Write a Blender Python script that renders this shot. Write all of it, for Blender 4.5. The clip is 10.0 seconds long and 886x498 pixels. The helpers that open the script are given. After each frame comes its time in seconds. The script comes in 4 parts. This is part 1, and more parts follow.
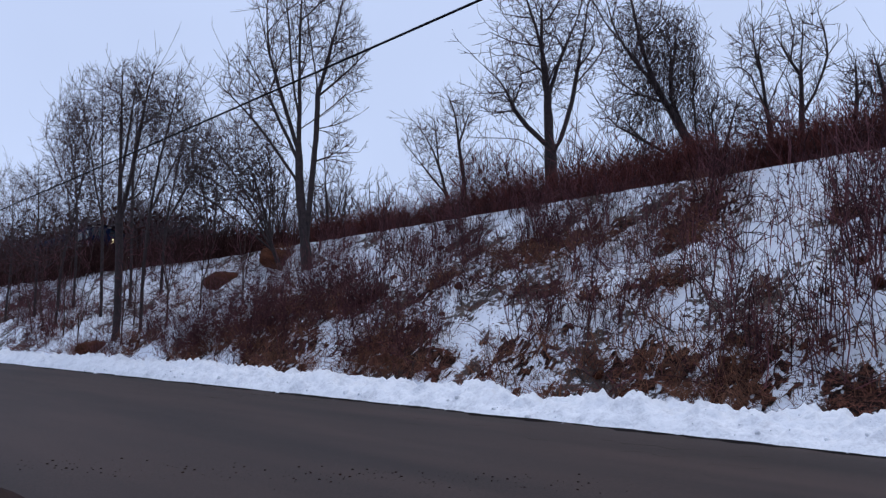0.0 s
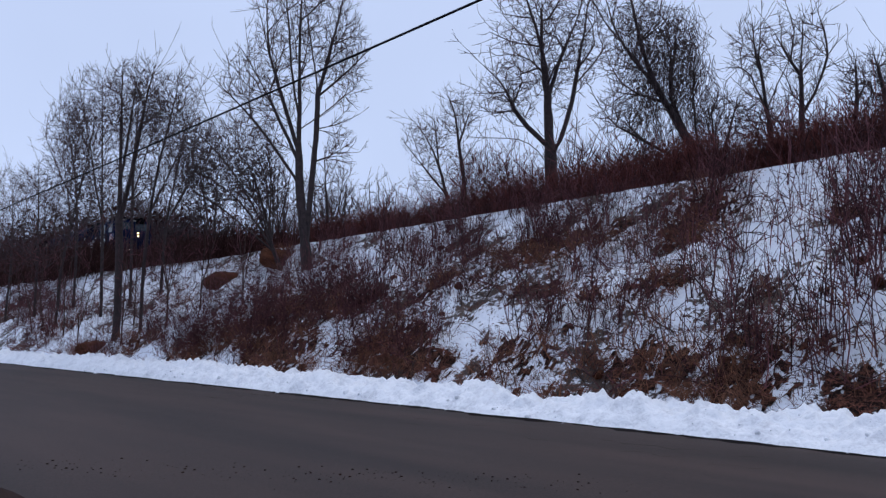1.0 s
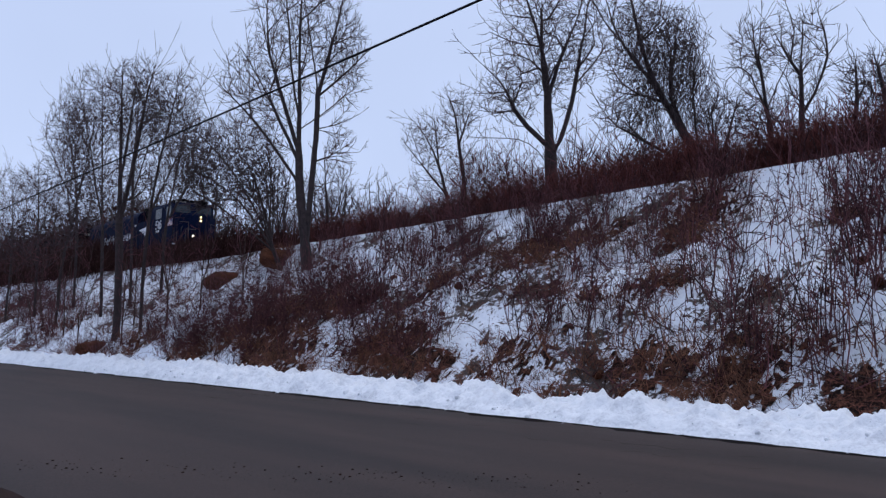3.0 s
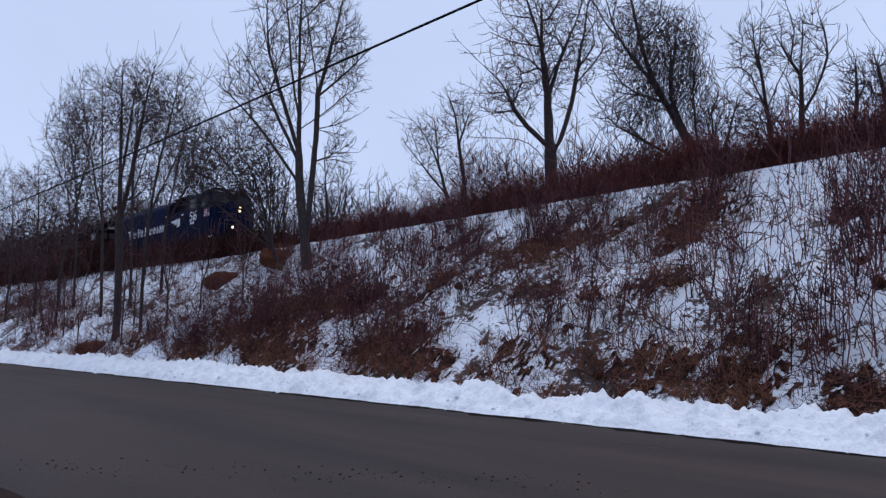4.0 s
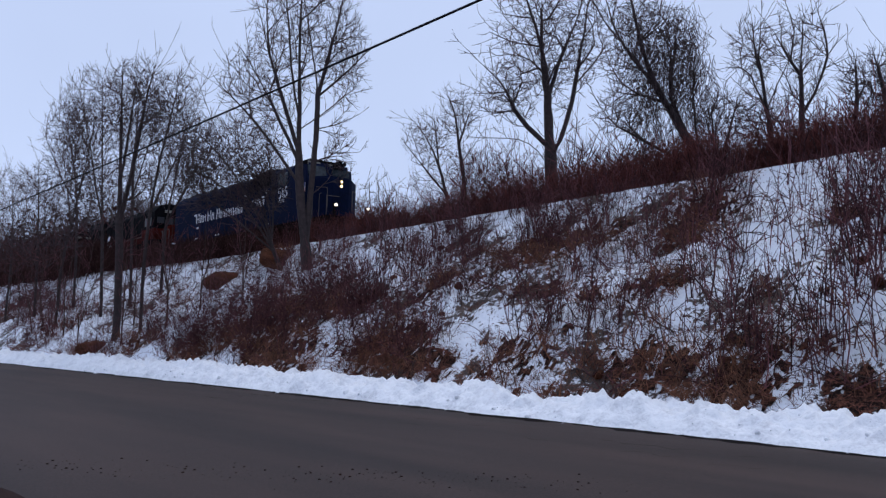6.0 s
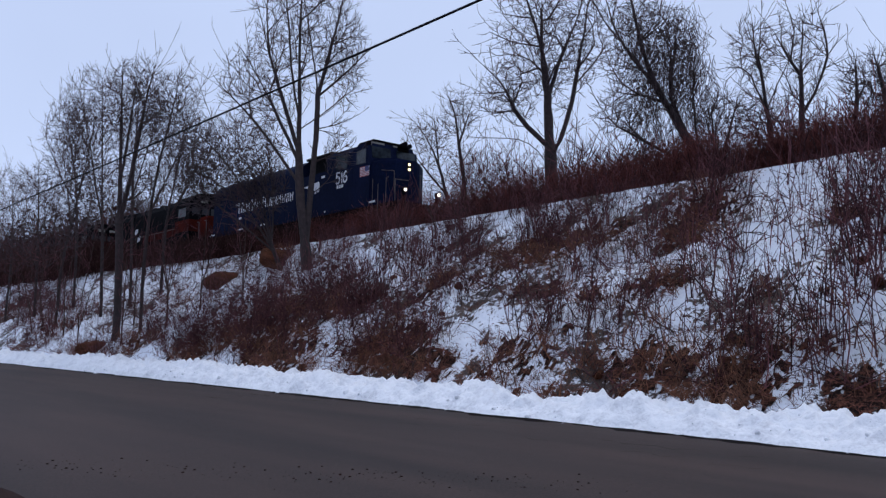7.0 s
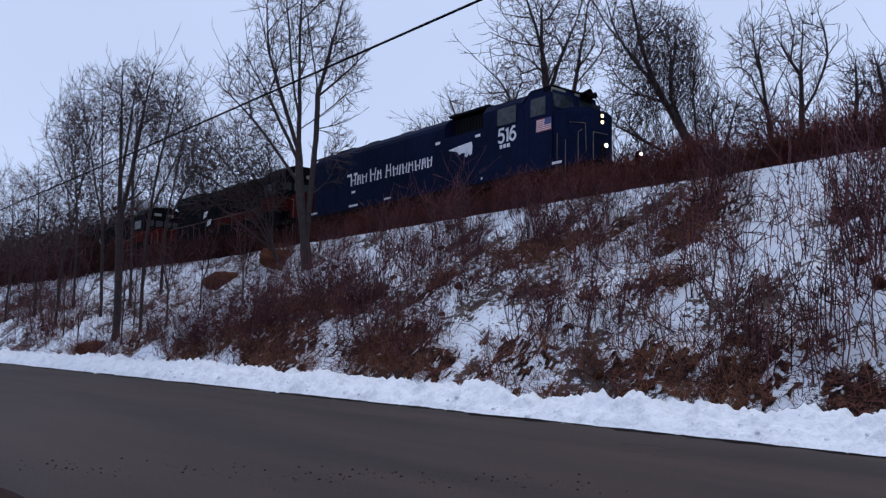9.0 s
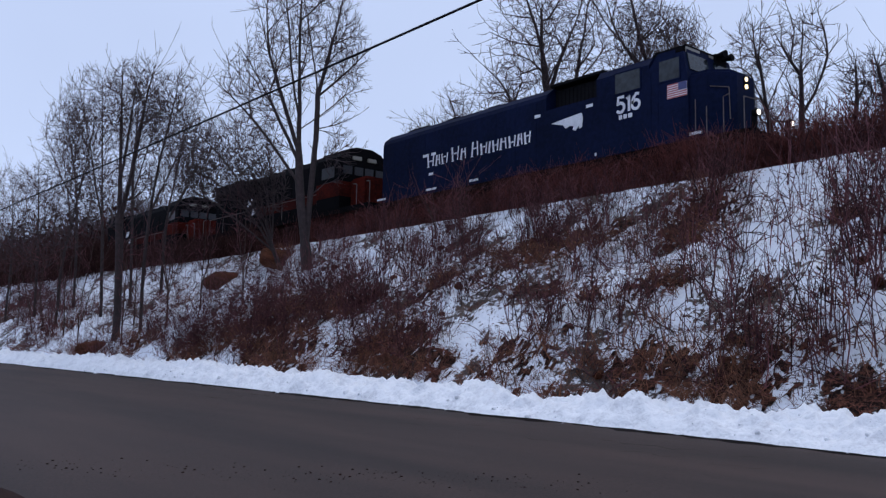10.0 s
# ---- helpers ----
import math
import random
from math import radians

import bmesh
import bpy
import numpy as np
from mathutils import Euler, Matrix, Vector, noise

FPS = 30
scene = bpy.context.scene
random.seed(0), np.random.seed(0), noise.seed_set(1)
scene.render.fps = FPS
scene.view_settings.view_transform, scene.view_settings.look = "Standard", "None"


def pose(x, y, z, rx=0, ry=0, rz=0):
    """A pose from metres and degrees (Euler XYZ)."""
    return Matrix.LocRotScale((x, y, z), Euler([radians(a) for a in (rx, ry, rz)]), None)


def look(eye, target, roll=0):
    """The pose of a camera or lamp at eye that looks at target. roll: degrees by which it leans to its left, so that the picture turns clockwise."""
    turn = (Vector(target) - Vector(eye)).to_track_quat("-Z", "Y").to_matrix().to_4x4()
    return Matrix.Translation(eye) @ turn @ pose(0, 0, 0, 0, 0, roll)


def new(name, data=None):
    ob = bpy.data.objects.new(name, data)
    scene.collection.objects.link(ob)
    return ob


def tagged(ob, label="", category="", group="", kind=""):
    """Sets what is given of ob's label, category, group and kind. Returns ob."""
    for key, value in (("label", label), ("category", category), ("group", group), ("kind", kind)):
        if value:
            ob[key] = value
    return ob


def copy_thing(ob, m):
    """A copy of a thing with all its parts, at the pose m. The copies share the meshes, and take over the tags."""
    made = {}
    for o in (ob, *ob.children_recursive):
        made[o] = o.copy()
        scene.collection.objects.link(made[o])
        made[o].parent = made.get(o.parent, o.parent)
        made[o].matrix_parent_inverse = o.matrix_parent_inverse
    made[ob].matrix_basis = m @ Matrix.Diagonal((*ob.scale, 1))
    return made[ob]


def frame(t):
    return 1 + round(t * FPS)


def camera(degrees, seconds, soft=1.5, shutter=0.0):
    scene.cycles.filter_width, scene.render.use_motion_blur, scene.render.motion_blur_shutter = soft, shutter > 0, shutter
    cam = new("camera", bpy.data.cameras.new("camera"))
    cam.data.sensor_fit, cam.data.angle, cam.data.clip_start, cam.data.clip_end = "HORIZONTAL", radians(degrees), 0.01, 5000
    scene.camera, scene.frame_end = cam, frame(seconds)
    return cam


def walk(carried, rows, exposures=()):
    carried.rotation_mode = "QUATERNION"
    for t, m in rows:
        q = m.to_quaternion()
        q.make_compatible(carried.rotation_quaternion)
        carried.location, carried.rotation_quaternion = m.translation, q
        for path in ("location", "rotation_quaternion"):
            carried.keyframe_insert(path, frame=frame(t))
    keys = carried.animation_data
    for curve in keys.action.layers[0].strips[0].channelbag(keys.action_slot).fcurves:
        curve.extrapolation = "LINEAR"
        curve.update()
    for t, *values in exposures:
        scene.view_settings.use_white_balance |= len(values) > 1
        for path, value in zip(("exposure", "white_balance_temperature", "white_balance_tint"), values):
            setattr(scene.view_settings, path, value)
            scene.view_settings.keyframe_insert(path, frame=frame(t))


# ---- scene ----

# ---------------------------------------------------------------- camera
cam = camera(52.74, 10.0, soft=1.3)
EYE = Vector((0, 0, 1.25))
AIM = look(EYE, EYE + Vector((-0.76574, 0.63142, 0.12227)), 1.127)
walk(cam, [(0, AIM), (10, AIM)], exposures=[(0, 0.12), (10, 0.12)])

# ---------------------------------------------------------------- world and light
world = bpy.data.worlds.new("winter_sky")
scene.world = world
world.use_nodes = True
wn = world.node_tree.nodes
wl = world.node_tree.links
wn.clear()
sky = wn.new("ShaderNodeTexSky")
sky.sky_type, sky.sun_disc = "NISHITA", False
sky.sun_elevation, sky.sun_rotation = radians(69), radians(-18)
sky.air_density, sky.dust_density, sky.ozone_density = 1.0, 3.0, 2.0
veil = wn.new("ShaderNodeMix")
veil.data_type = "RGBA"
veil.inputs[0].default_value = 0.88
veil.inputs[7].default_value = (5.5, 6.55, 9.3, 1)
coord = wn.new("ShaderNodeTexCoord")
clouds = wn.new("ShaderNodeTexNoise")
clouds.inputs["Scale"].default_value, clouds.inputs["Detail"].default_value = 2.2, 3
cr = wn.new("ShaderNodeMapRange")
cr.inputs[1].default_value, cr.inputs[2].default_value, cr.inputs[3].default_value, cr.inputs[4].default_value = 0.3, 0.7, 0.93, 1.06
cm = wn.new("ShaderNodeMix")
cm.data_type, cm.blend_type = "RGBA", "MULTIPLY"
cm.inputs[0].default_value = 1
bg = wn.new("ShaderNodeBackground")
bg.inputs["Strength"].default_value = 0.1
wo = wn.new("ShaderNodeOutputWorld")
wl.new(sky.outputs[0], veil.inputs[6])
wl.new(coord.outputs["Generated"], clouds.inputs["Vector"])
wl.new(clouds.outputs[0], cr.inputs[0])
wl.new(veil.outputs[2], cm.inputs[6])
wl.new(cr.outputs[0], cm.inputs[7])
wl.new(cm.outputs[2], bg.inputs["Color"])
wl.new(bg.outputs[0], wo.inputs["Surface"])

sun = new("sun", bpy.data.lights.new("sun", "SUN"))
sun.data.energy, sun.data.angle, sun.data.color = 0.6, radians(25), (1.0, 0.97, 0.93)
sun.matrix_world = look((-14, 26, 34), (-10, 14, 0))

# ---------------------------------------------------------------- materials


def material(name, base, dark, rough=0.8, scale=6.0, fine=60.0, bump=0.3, metal=0.0, gloss=0.5, spread=(0.35, 0.65), per_object=0.0, bump_size=0.02, stretch=1.0):
    """Two-scale variation between two base colours, with relief."""
    m = bpy.data.materials.new(name)
    m.use_nodes = True
    n, l = m.node_tree.nodes, m.node_tree.links
    b = n["Principled BSDF"]
    tc = n.new("ShaderNodeTexCoord")
    big, small = n.new("ShaderNodeTexNoise"), n.new("ShaderNodeTexNoise")
    big.inputs["Scale"].default_value, big.inputs["Detail"].default_value = scale, 5
    small.inputs["Scale"].default_value, small.inputs["Detail"].default_value = fine, 3
    mixf = n.new("ShaderNodeMath")
    mixf.operation = "MULTIPLY_ADD"
    mixf.inputs[1].default_value = 0.45
    half = n.new("ShaderNodeMath")
    half.operation = "MULTIPLY"
    half.inputs[1].default_value = 0.55
    ramp = n.new("ShaderNodeValToRGB")
    ramp.color_ramp.elements[0].position, ramp.color_ramp.elements[1].position = spread
    ramp.color_ramp.elements[0].color, ramp.color_ramp.elements[1].color = (*dark, 1), (*base, 1)
    mp = n.new("ShaderNodeMapping")
    mp.inputs["Scale"].default_value = (stretch, 1, 1)
    l.new(tc.outputs["Object"], mp.inputs["Vector"])
    l.new(mp.outputs[0], big.inputs["Vector"])
    l.new(tc.outputs["Object"], small.inputs["Vector"])
    l.new(big.outputs[0], half.inputs[0])
    l.new(small.outputs[0], mixf.inputs[0])
    l.new(half.outputs[0], mixf.inputs[2])
    l.new(mixf.outputs[0], ramp.inputs[0])
    out = ramp.outputs[0]
    if per_object:
        geo = n.new("ShaderNodeNewGeometry")
        hsv = n.new("ShaderNodeHueSaturation")
        mr = n.new("ShaderNodeMapRange")
        mr.inputs[3].default_value, mr.inputs[4].default_value = 1 - per_object, 1 + per_object
        l.new(geo.outputs["Random Per Island"], mr.inputs[0])
        l.new(mr.outputs[0], hsv.inputs["Value"])
        l.new(out, hsv.inputs["Color"])
        out = hsv.outputs[0]
    l.new(out, b.inputs["Base Color"])
    b.inputs["Roughness"].default_value, b.inputs["Metallic"].default_value = rough, metal
    b.inputs["Specular IOR Level"].default_value = gloss
    if bump:
        bp = n.new("ShaderNodeBump")
        bp.inputs["Strength"].default_value, bp.inputs["Distance"].default_value = bump, bump_size
        l.new(mixf.outputs[0], bp.inputs["Height"])
        l.new(bp.outputs[0], b.inputs["Normal"])
    return m


def glow(name, color, strength):
    m = bpy.data.materials.new(name)
    m.use_nodes = True
    b = m.node_tree.nodes["Principled BSDF"]
    b.inputs["Base Color"].default_value = (*color, 1)
    b.inputs["Emission Color"].default_value, b.inputs["Emission Strength"].default_value = (*color, 1), strength
    return m


def bank_material():
    """Patchy old snow over brown leaf litter and soil."""
    m = material("snowy_bank", (0.84, 0.86, 0.9), (0.7, 0.73, 0.8), 0.6, 1.2, 14, 0.5, bump_size=0.05)
    n, l = m.node_tree.nodes, m.node_tree.links
    b = n["Principled BSDF"]
    snow = b.inputs["Base Color"].links[0].from_socket
    tc = n.new("ShaderNodeTexCoord")
    litter = n.new("ShaderNodeTexNoise")
    litter.inputs["Scale"].default_value, litter.inputs["Detail"].default_value = 22, 6
    lr = n.new("ShaderNodeValToRGB")
    lr.color_ramp.elements[0].color, lr.color_ramp.elements[1].color = (0.01, 0.006, 0.005, 1), (0.1, 0.048, 0.03, 1)
    lr.color_ramp.elements[0].position, lr.color_ramp.elements[1].position = 0.36, 0.7
    patch, edge = n.new("ShaderNodeTexNoise"), n.new("ShaderNodeTexNoise")
    patch.inputs["Scale"].default_value, patch.inputs["Detail"].default_value = 0.42, 5
    patch.inputs["Roughness"].default_value = 0.72
    edge.inputs["Scale"].default_value, edge.inputs["Detail"].default_value = 6.5, 8
    edge.inputs["Roughness"].default_value = 0.7
    add = n.new("ShaderNodeMath")
    add.operation = "MULTIPLY_ADD"
    add.inputs[1].default_value = 0.6
    mask = n.new("ShaderNodeValToRGB")
    mask.color_ramp.elements[0].position, mask.color_ramp.elements[1].position = 0.84, 0.875
    mix = n.new("ShaderNodeMix")
    mix.data_type = "RGBA"
    for t in (litter, patch, edge):
        l.new(tc.outputs["Object"], t.inputs["Vector"])
    l.new(litter.outputs[0], lr.inputs[0])
    l.new(edge.outputs[0], add.inputs[0])
    l.new(patch.outputs[0], add.inputs[2])
    l.new(add.outputs[0], mask.inputs[0])
    l.new(mask.outputs[0], mix.inputs[0])
    l.new(snow, mix.inputs[6])
    l.new(lr.outputs[0], mix.inputs[7])
    l.new(mix.outputs[2], b.inputs["Base Color"])
    return m


M = dict(
    bank=bank_material(),
    litter=material("leaf_litter", (0.19, 0.078, 0.05), (0.014, 0.008, 0.007), 0.95, 5, 20, 1.0, gloss=0.1, spread=(0.46, 0.66), bump_size=0.1),
    snow=material("ploughed_snow", (0.85, 0.86, 0.88), (0.64, 0.645, 0.67), 0.6, 2.4, 14, 0.9, gloss=0.2, spread=(0.3, 0.52), bump_size=0.06),
    asphalt=material("worn_asphalt", (0.052, 0.031, 0.025), (0.019, 0.0117, 0.010), 0.75, 0.75, 38, 0.9, gloss=0.22, spread=(0.38, 0.62), stretch=0.14, bump_size=0.008),
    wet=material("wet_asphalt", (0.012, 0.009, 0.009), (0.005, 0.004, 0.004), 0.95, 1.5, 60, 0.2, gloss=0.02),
    patch=material("tar_seam", (0.012, 0.01, 0.01), (0.005, 0.005, 0.005), 0.95, 3, 40, 0.3, gloss=0.05),
    gravel=material("dirty_gravel", (0.036, 0.018, 0.014), (0.009, 0.005, 0.004), 0.95, 3, 50, 0.8, gloss=0.1),
    ballast=material("rusty_ballast", (0.075, 0.036, 0.029), (0.018, 0.009, 0.008), 0.95, 2.5, 28, 1.0, bump_size=0.06),
    steel=material("rail_steel", (0.2, 0.13, 0.1), (0.08, 0.045, 0.035), 0.55, 4, 40, 0.2, 0.6),
    tie=material("creosoted_tie", (0.07, 0.05, 0.04), (0.03, 0.022, 0.02), 0.9, 3, 30, 0.6),
    bark=material("grey_bark", (0.058, 0.038, 0.037), (0.016, 0.011, 0.011), 0.95, 5, 45, 0.9, bump_size=0.03),
    bark_brown=material("brown_bark", (0.08, 0.042, 0.032), (0.025, 0.013, 0.011), 0.95, 5, 45, 0.9, bump_size=0.03),
    twig=material("grey_twigs", (0.075, 0.046, 0.05), (0.026, 0.016, 0.019), 0.9, 3, 20, 0, per_object=0.35),
    twig_red=material("red_brown_twigs", (0.09, 0.031, 0.026), (0.028, 0.010, 0.009), 0.95, 2, 20, 0, gloss=0.15, per_object=0.4),
    cane=material("purple_brown_canes", (0.165, 0.064, 0.068), (0.034, 0.013, 0.016), 0.9, 2, 20, 0, gloss=0.2, per_object=0.75),
    straw=material("dead_grass", (0.31, 0.135, 0.072), (0.08, 0.029, 0.018), 0.9, 1.2, 15, 0, per_object=0.5),
    leaf=material("dead_leaves", (0.22, 0.066, 0.04), (0.05, 0.016, 0.012), 0.85, 2, 20, 0, per_object=0.5),
    thicket=material("dark_thicket", (0.07, 0.032, 0.027), (0.02, 0.01, 0.01), 0.95, 2, 20, 0, gloss=0.05, per_object=0.4),
    haze=material("fine_red_twigs", (0.18, 0.058, 0.05), (0.06, 0.02, 0.018), 0.95, 2, 20, 0, gloss=0.05, per_object=0.4),
    bush=material("rust_bush_leaves", (0.2, 0.062, 0.05), (0.06, 0.02, 0.017), 0.9, 2, 20, 0, gloss=0.05, per_object=0.5),
    cable=material("black_cable", (0.012, 0.012, 0.016), (0.006, 0.006, 0.008), 0.85, 4, 40, 0.1, gloss=0.1),
    navy=material("navy_paint", (0.0065, 0.0118, 0.042), (0.0032, 0.006, 0.02), 0.72, 0.5, 7, 0.06, gloss=0.05),
    black=material("black_paint", (0.006, 0.0055, 0.007), (0.0025, 0.0025, 0.003), 0.85, 0.6, 8, 0.08, gloss=0.05),
    grime=material("grimy_running_gear", (0.024, 0.013, 0.011), (0.006, 0.004, 0.004), 0.9, 2, 14, 0.4, gloss=0.06),
    roof=material("sooty_roof", (0.008, 0.008, 0.01), (0.003, 0.003, 0.004), 0.8, 1, 9, 0.2, gloss=0.08),
    rail_paint=material("dull_handrail_paint", (0.14, 0.105, 0.1), (0.05, 0.04, 0.04), 0.7, 3, 20, 0),
    rock=material("brown_mossy_rock", (0.13, 0.05, 0.028), (0.03, 0.013, 0.009), 0.95, 2.2, 16, 0.9, gloss=0.05, bump_size=0.05),
    dim=material("grimy_red_band", (0.08, 0.012, 0.009), (0.02, 0.006, 0.005), 0.9, 0.8, 9, 0.1, gloss=0.04),
    orange=material("faded_red_orange_paint", (0.105, 0.013, 0.008), (0.025, 0.006, 0.005), 0.9, 0.8, 9, 0.1, gloss=0.05),
    white=material("cream_lettering", (0.84, 0.85, 0.88), (0.6, 0.6, 0.64), 0.5, 3, 30, 0),
    red=material("flag_red", (0.5, 0.1, 0.09), (0.36, 0.07, 0.07), 0.5, 3, 30, 0),
    blue=material("flag_blue", (0.05, 0.06, 0.2), (0.035, 0.04, 0.13), 0.5, 3, 30, 0),
    lamp=glow("headlamp_glow", (1.0, 0.74, 0.4), 3.2),
    ditch=glow("ditch_lamp_glow", (1.0, 0.86, 0.72), 2.6),
    board=glow("number_board_glow", (0.2, 0.19, 0.17), 0.05),
)
glass = material("cab_glass", (0.035, 0.045, 0.055), (0.008, 0.01, 0.013), 0.1, 1.1, 5, 0)
glass.node_tree.nodes["Principled BSDF"].inputs["Specular IOR Level"].default_value = 0.3
M["glass"] = glass
M["dark_glass"] = material("dirty_dark_glass", (0.03, 0.03, 0.036), (0.015, 0.015, 0.018), 0.35, 2, 10, 0, gloss=0.3)

# ---------------------------------------------------------------- mesh helpers


def link_mesh(name, verts, faces, mat, parent=None, label="", smooth=True):
    me = bpy.data.meshes.new(name)
    verts = np.asarray(verts, np.float32)
    faces = np.asarray(faces, np.int32)
    k = faces.shape[1]
    me.vertices.add(len(verts))
    me.vertices.foreach_set("co", verts.ravel())
    me.loops.add(faces.size)
    me.loops.foreach_set("vertex_index", faces.ravel())
    me.polygons.add(len(faces))
    me.polygons.foreach_set("loop_start", np.arange(len(faces), dtype=np.int32) * k)
    if smooth:
        me.polygons.foreach_set("use_smooth", np.ones(len(faces), bool))
    me.update(calc_edges=True)
    me.validate()
    me.materials.append(mat)
    ob = new(name, me)
    ob.parent = parent
    return tagged(ob, label)


def part(name, bm, mat, parent, label=""):
    me = bpy.data.meshes.new(name)
    bmesh.ops.recalc_face_normals(bm, faces=bm.faces)
    bm.to_mesh(me)
    bm.free()
    me.materials.append(mat)
    ob = new(name, me)
    ob.parent = parent
    return tagged(ob, label)


def tubes(lines, sides=3):
    """Vertices and quads of tapered tubes round polylines (points, radii)."""
    groups = {}
    for pts, rad in lines:
        groups.setdefault(len(pts), ([], []))
        groups[len(pts)][0].append(pts)
        groups[len(pts)][1].append(rad)
    vs, fs, base = [], [], 0
    ang = np.arange(sides) * 2 * math.pi / sides
    for n, (pts, rad) in groups.items():
        p, r = np.array(pts, float), np.array(rad, float)
        t = np.gradient(p, axis=1)
        t /= np.linalg.norm(t, axis=2, keepdims=True) + 1e-9
        ref = np.where(np.abs(t[..., 2:3]) > 0.9, np.array([1.0, 0, 0]), np.array([0, 0, 1.0]))
        u = np.cross(t, ref)
        u /= np.linalg.norm(u, axis=2, keepdims=True) + 1e-9
        w = np.cross(t, u)
        ring = p[:, :, None] + r[:, :, None, None] * (np.cos(ang)[:, None] * u[:, :, None] + np.sin(ang)[:, None] * w[:, :, None])
        m = len(p)
        vs.append(ring.reshape(-1, 3))
        i = np.arange(m)[:, None, None] * n * sides + np.arange(n - 1)[None, :, None] * sides
        a = np.arange(sides)[None, None]
        b = (a + 1) % sides
        fs.append(np.stack([i + a, i + b, i + b + sides, i + a + sides], -1).reshape(-1, 4) + base)
        base += m * n * sides
    return np.concatenate(vs), np.concatenate(fs)


def tube_mesh(name, lines, mat, parent=None, label="", sides=3):
    v, f = tubes(lines, sides)
    return link_mesh(name, v, f, mat, parent, label)


def box(bm, x0, x1, y0, y1, z0, z1, bevel=0.0):
    """A box, with its edges rounded."""
    vs = [bm.verts.new((x, y, z)) for x in (x0, x1) for y in (y0, y1) for z in (z0, z1)]
    fs = [bm.faces.new([vs[i] for i in q]) for q in ((0, 1, 3, 2), (4, 6, 7, 5), (0, 4, 5, 1), (2, 3, 7, 6), (0, 2, 6, 4), (1, 5, 7, 3))]
    if bevel:
        es = {e for f in fs for e in f.edges}
        bmesh.ops.bevel(bm, geom=list(es), offset=bevel, segments=2, affect="EDGES")
    return bm


def boxed(*spans, bevel=0.0):
    bm = bmesh.new()
    for s in spans:
        box(bm, *s, bevel=bevel)
    return bm


def rod(bm, a, b, r, n=8, r2=None):
    a, b = Vector(a), Vector(b)
    q = (b - a).to_track_quat("Z", "Y").to_matrix().to_4x4()
    bmesh.ops.create_cone(bm, cap_ends=True, segments=n, radius1=r, radius2=r if r2 is None else r2, depth=(b - a).length, matrix=Matrix.Translation((a + b) / 2) @ q)
    return bm


def prism(bm, outline, y0, y1):
    """A side outline of (x, z) pulled across from y0 to y1."""
    a = [bm.verts.new((x, y0, z)) for x, z in outline]
    b = [bm.verts.new((x, y1, z)) for x, z in outline]
    bm.faces.new(a), bm.faces.new(b[::-1])
    for i in range(len(a)):
        j = (i + 1) % len(a)
        bm.faces.new((a[i], b[i], b[j], a[j]))
    return bm


def section(bm, outline, x0, x1):
    """A cross outline of (y, z) pulled along from x0 to x1."""
    a = [bm.verts.new((x0, y, z)) for y, z in outline]
    b = [bm.verts.new((x1, y, z)) for y, z in outline]
    bm.faces.new(a), bm.faces.new(b[::-1])
    for i in range(len(a)):
        j = (i + 1) % len(a)
        bm.faces.new((a[i], b[i], b[j], a[j]))
    return bm


# ---------------------------------------------------------------- the lie of the land
RAIL, TRACK_Y = 7.406, 26.315
ROAD_EDGE = 12.9


def grade(x):
    """The road and bank climb gently towards the distance."""
    return 0.0113 * max(0.0, min(-4 - x, 150))


def rise(x):
    return 0.022 * max(0.0, min(-48 - x, 150))


def lump(x, y, s, k=0):
    return noise.noise(Vector((x * s + 7.3 * k, y * s, 3.1 * k)))


def ground_z(x, y):
    g = grade(x)
    crest = 6.72 + rise(x)
    if y < ROAD_EDGE:
        return g - 0.06
    if y < 14.7:
        return g - 0.06 + 0.3 * (y - ROAD_EDGE) / 1.8 - 0.12 * math.sin(math.pi * (y - ROAD_EDGE) / 1.8)
    if y < 22.4:
        u = (y - 14.7) / 7.7
        z = g + 0.24 + (crest - g - 0.24) * (u + 0.035 * math.sin(2 * math.pi * u))
        fade = min(1, 6 * u, 8 * (1 - u))
        return z + fade * (0.28 * lump(x, y, 0.45, 1) + 0.2 * lump(x, y, 1.2, 2) + 0.19 * lump(x, y, 2.6, 3) + 0.12 * abs(lump(x, y, 4.6, 37)) + 0.06 * lump(x, y, 6.1, 26))
    if y < 29.5:
        return crest + 0.03 * lump(x, y, 1.1, 4)
    return crest - 0.3 * min(1, (y - 29.5) / 3) - 0.02 * min(y - 29.5, 150)


def strip(*spans):
    out = []
    for a, b, s in spans:
        out += list(np.arange(a, b, s))
    return out + [spans[-1][1]]


def sheet(name, xs, ys, height, mat, parent=None):
    v = [(x, y, height(x, y)) for x in xs for y in ys]
    n = len(ys)
    f = [(i * n + j, (i + 1) * n + j, (i + 1) * n + j + 1, i * n + j + 1) for i in range(len(xs) - 1) for j in range(n - 1)]
    return link_mesh(name, v, f, mat, parent)


ground = sheet("ground", strip((-2500, -300, 200), (-300, -80, 4), (-80, -55, 0.5), (-55, -3, 0.15), (-3, 40, 2), (40, 2500, 205)),
               strip((-2500, -40, 205), (-40, 12, 4), (12, 14.7, 0.45), (14.7, 22.4, 0.14), (22.4, 30, 0.8), (30, 200, 10), (200, 2500, 230)), ground_z, M["bank"])
tagged(ground, "steep embankment with patchy snow over brown leaf litter", "ground", kind="structure")


def road_z(x, y):
    return grade(x) + 0.05 - 0.012 * abs(y - 7.4) / 5 + 0.006 * lump(x, y, 0.4, 5)


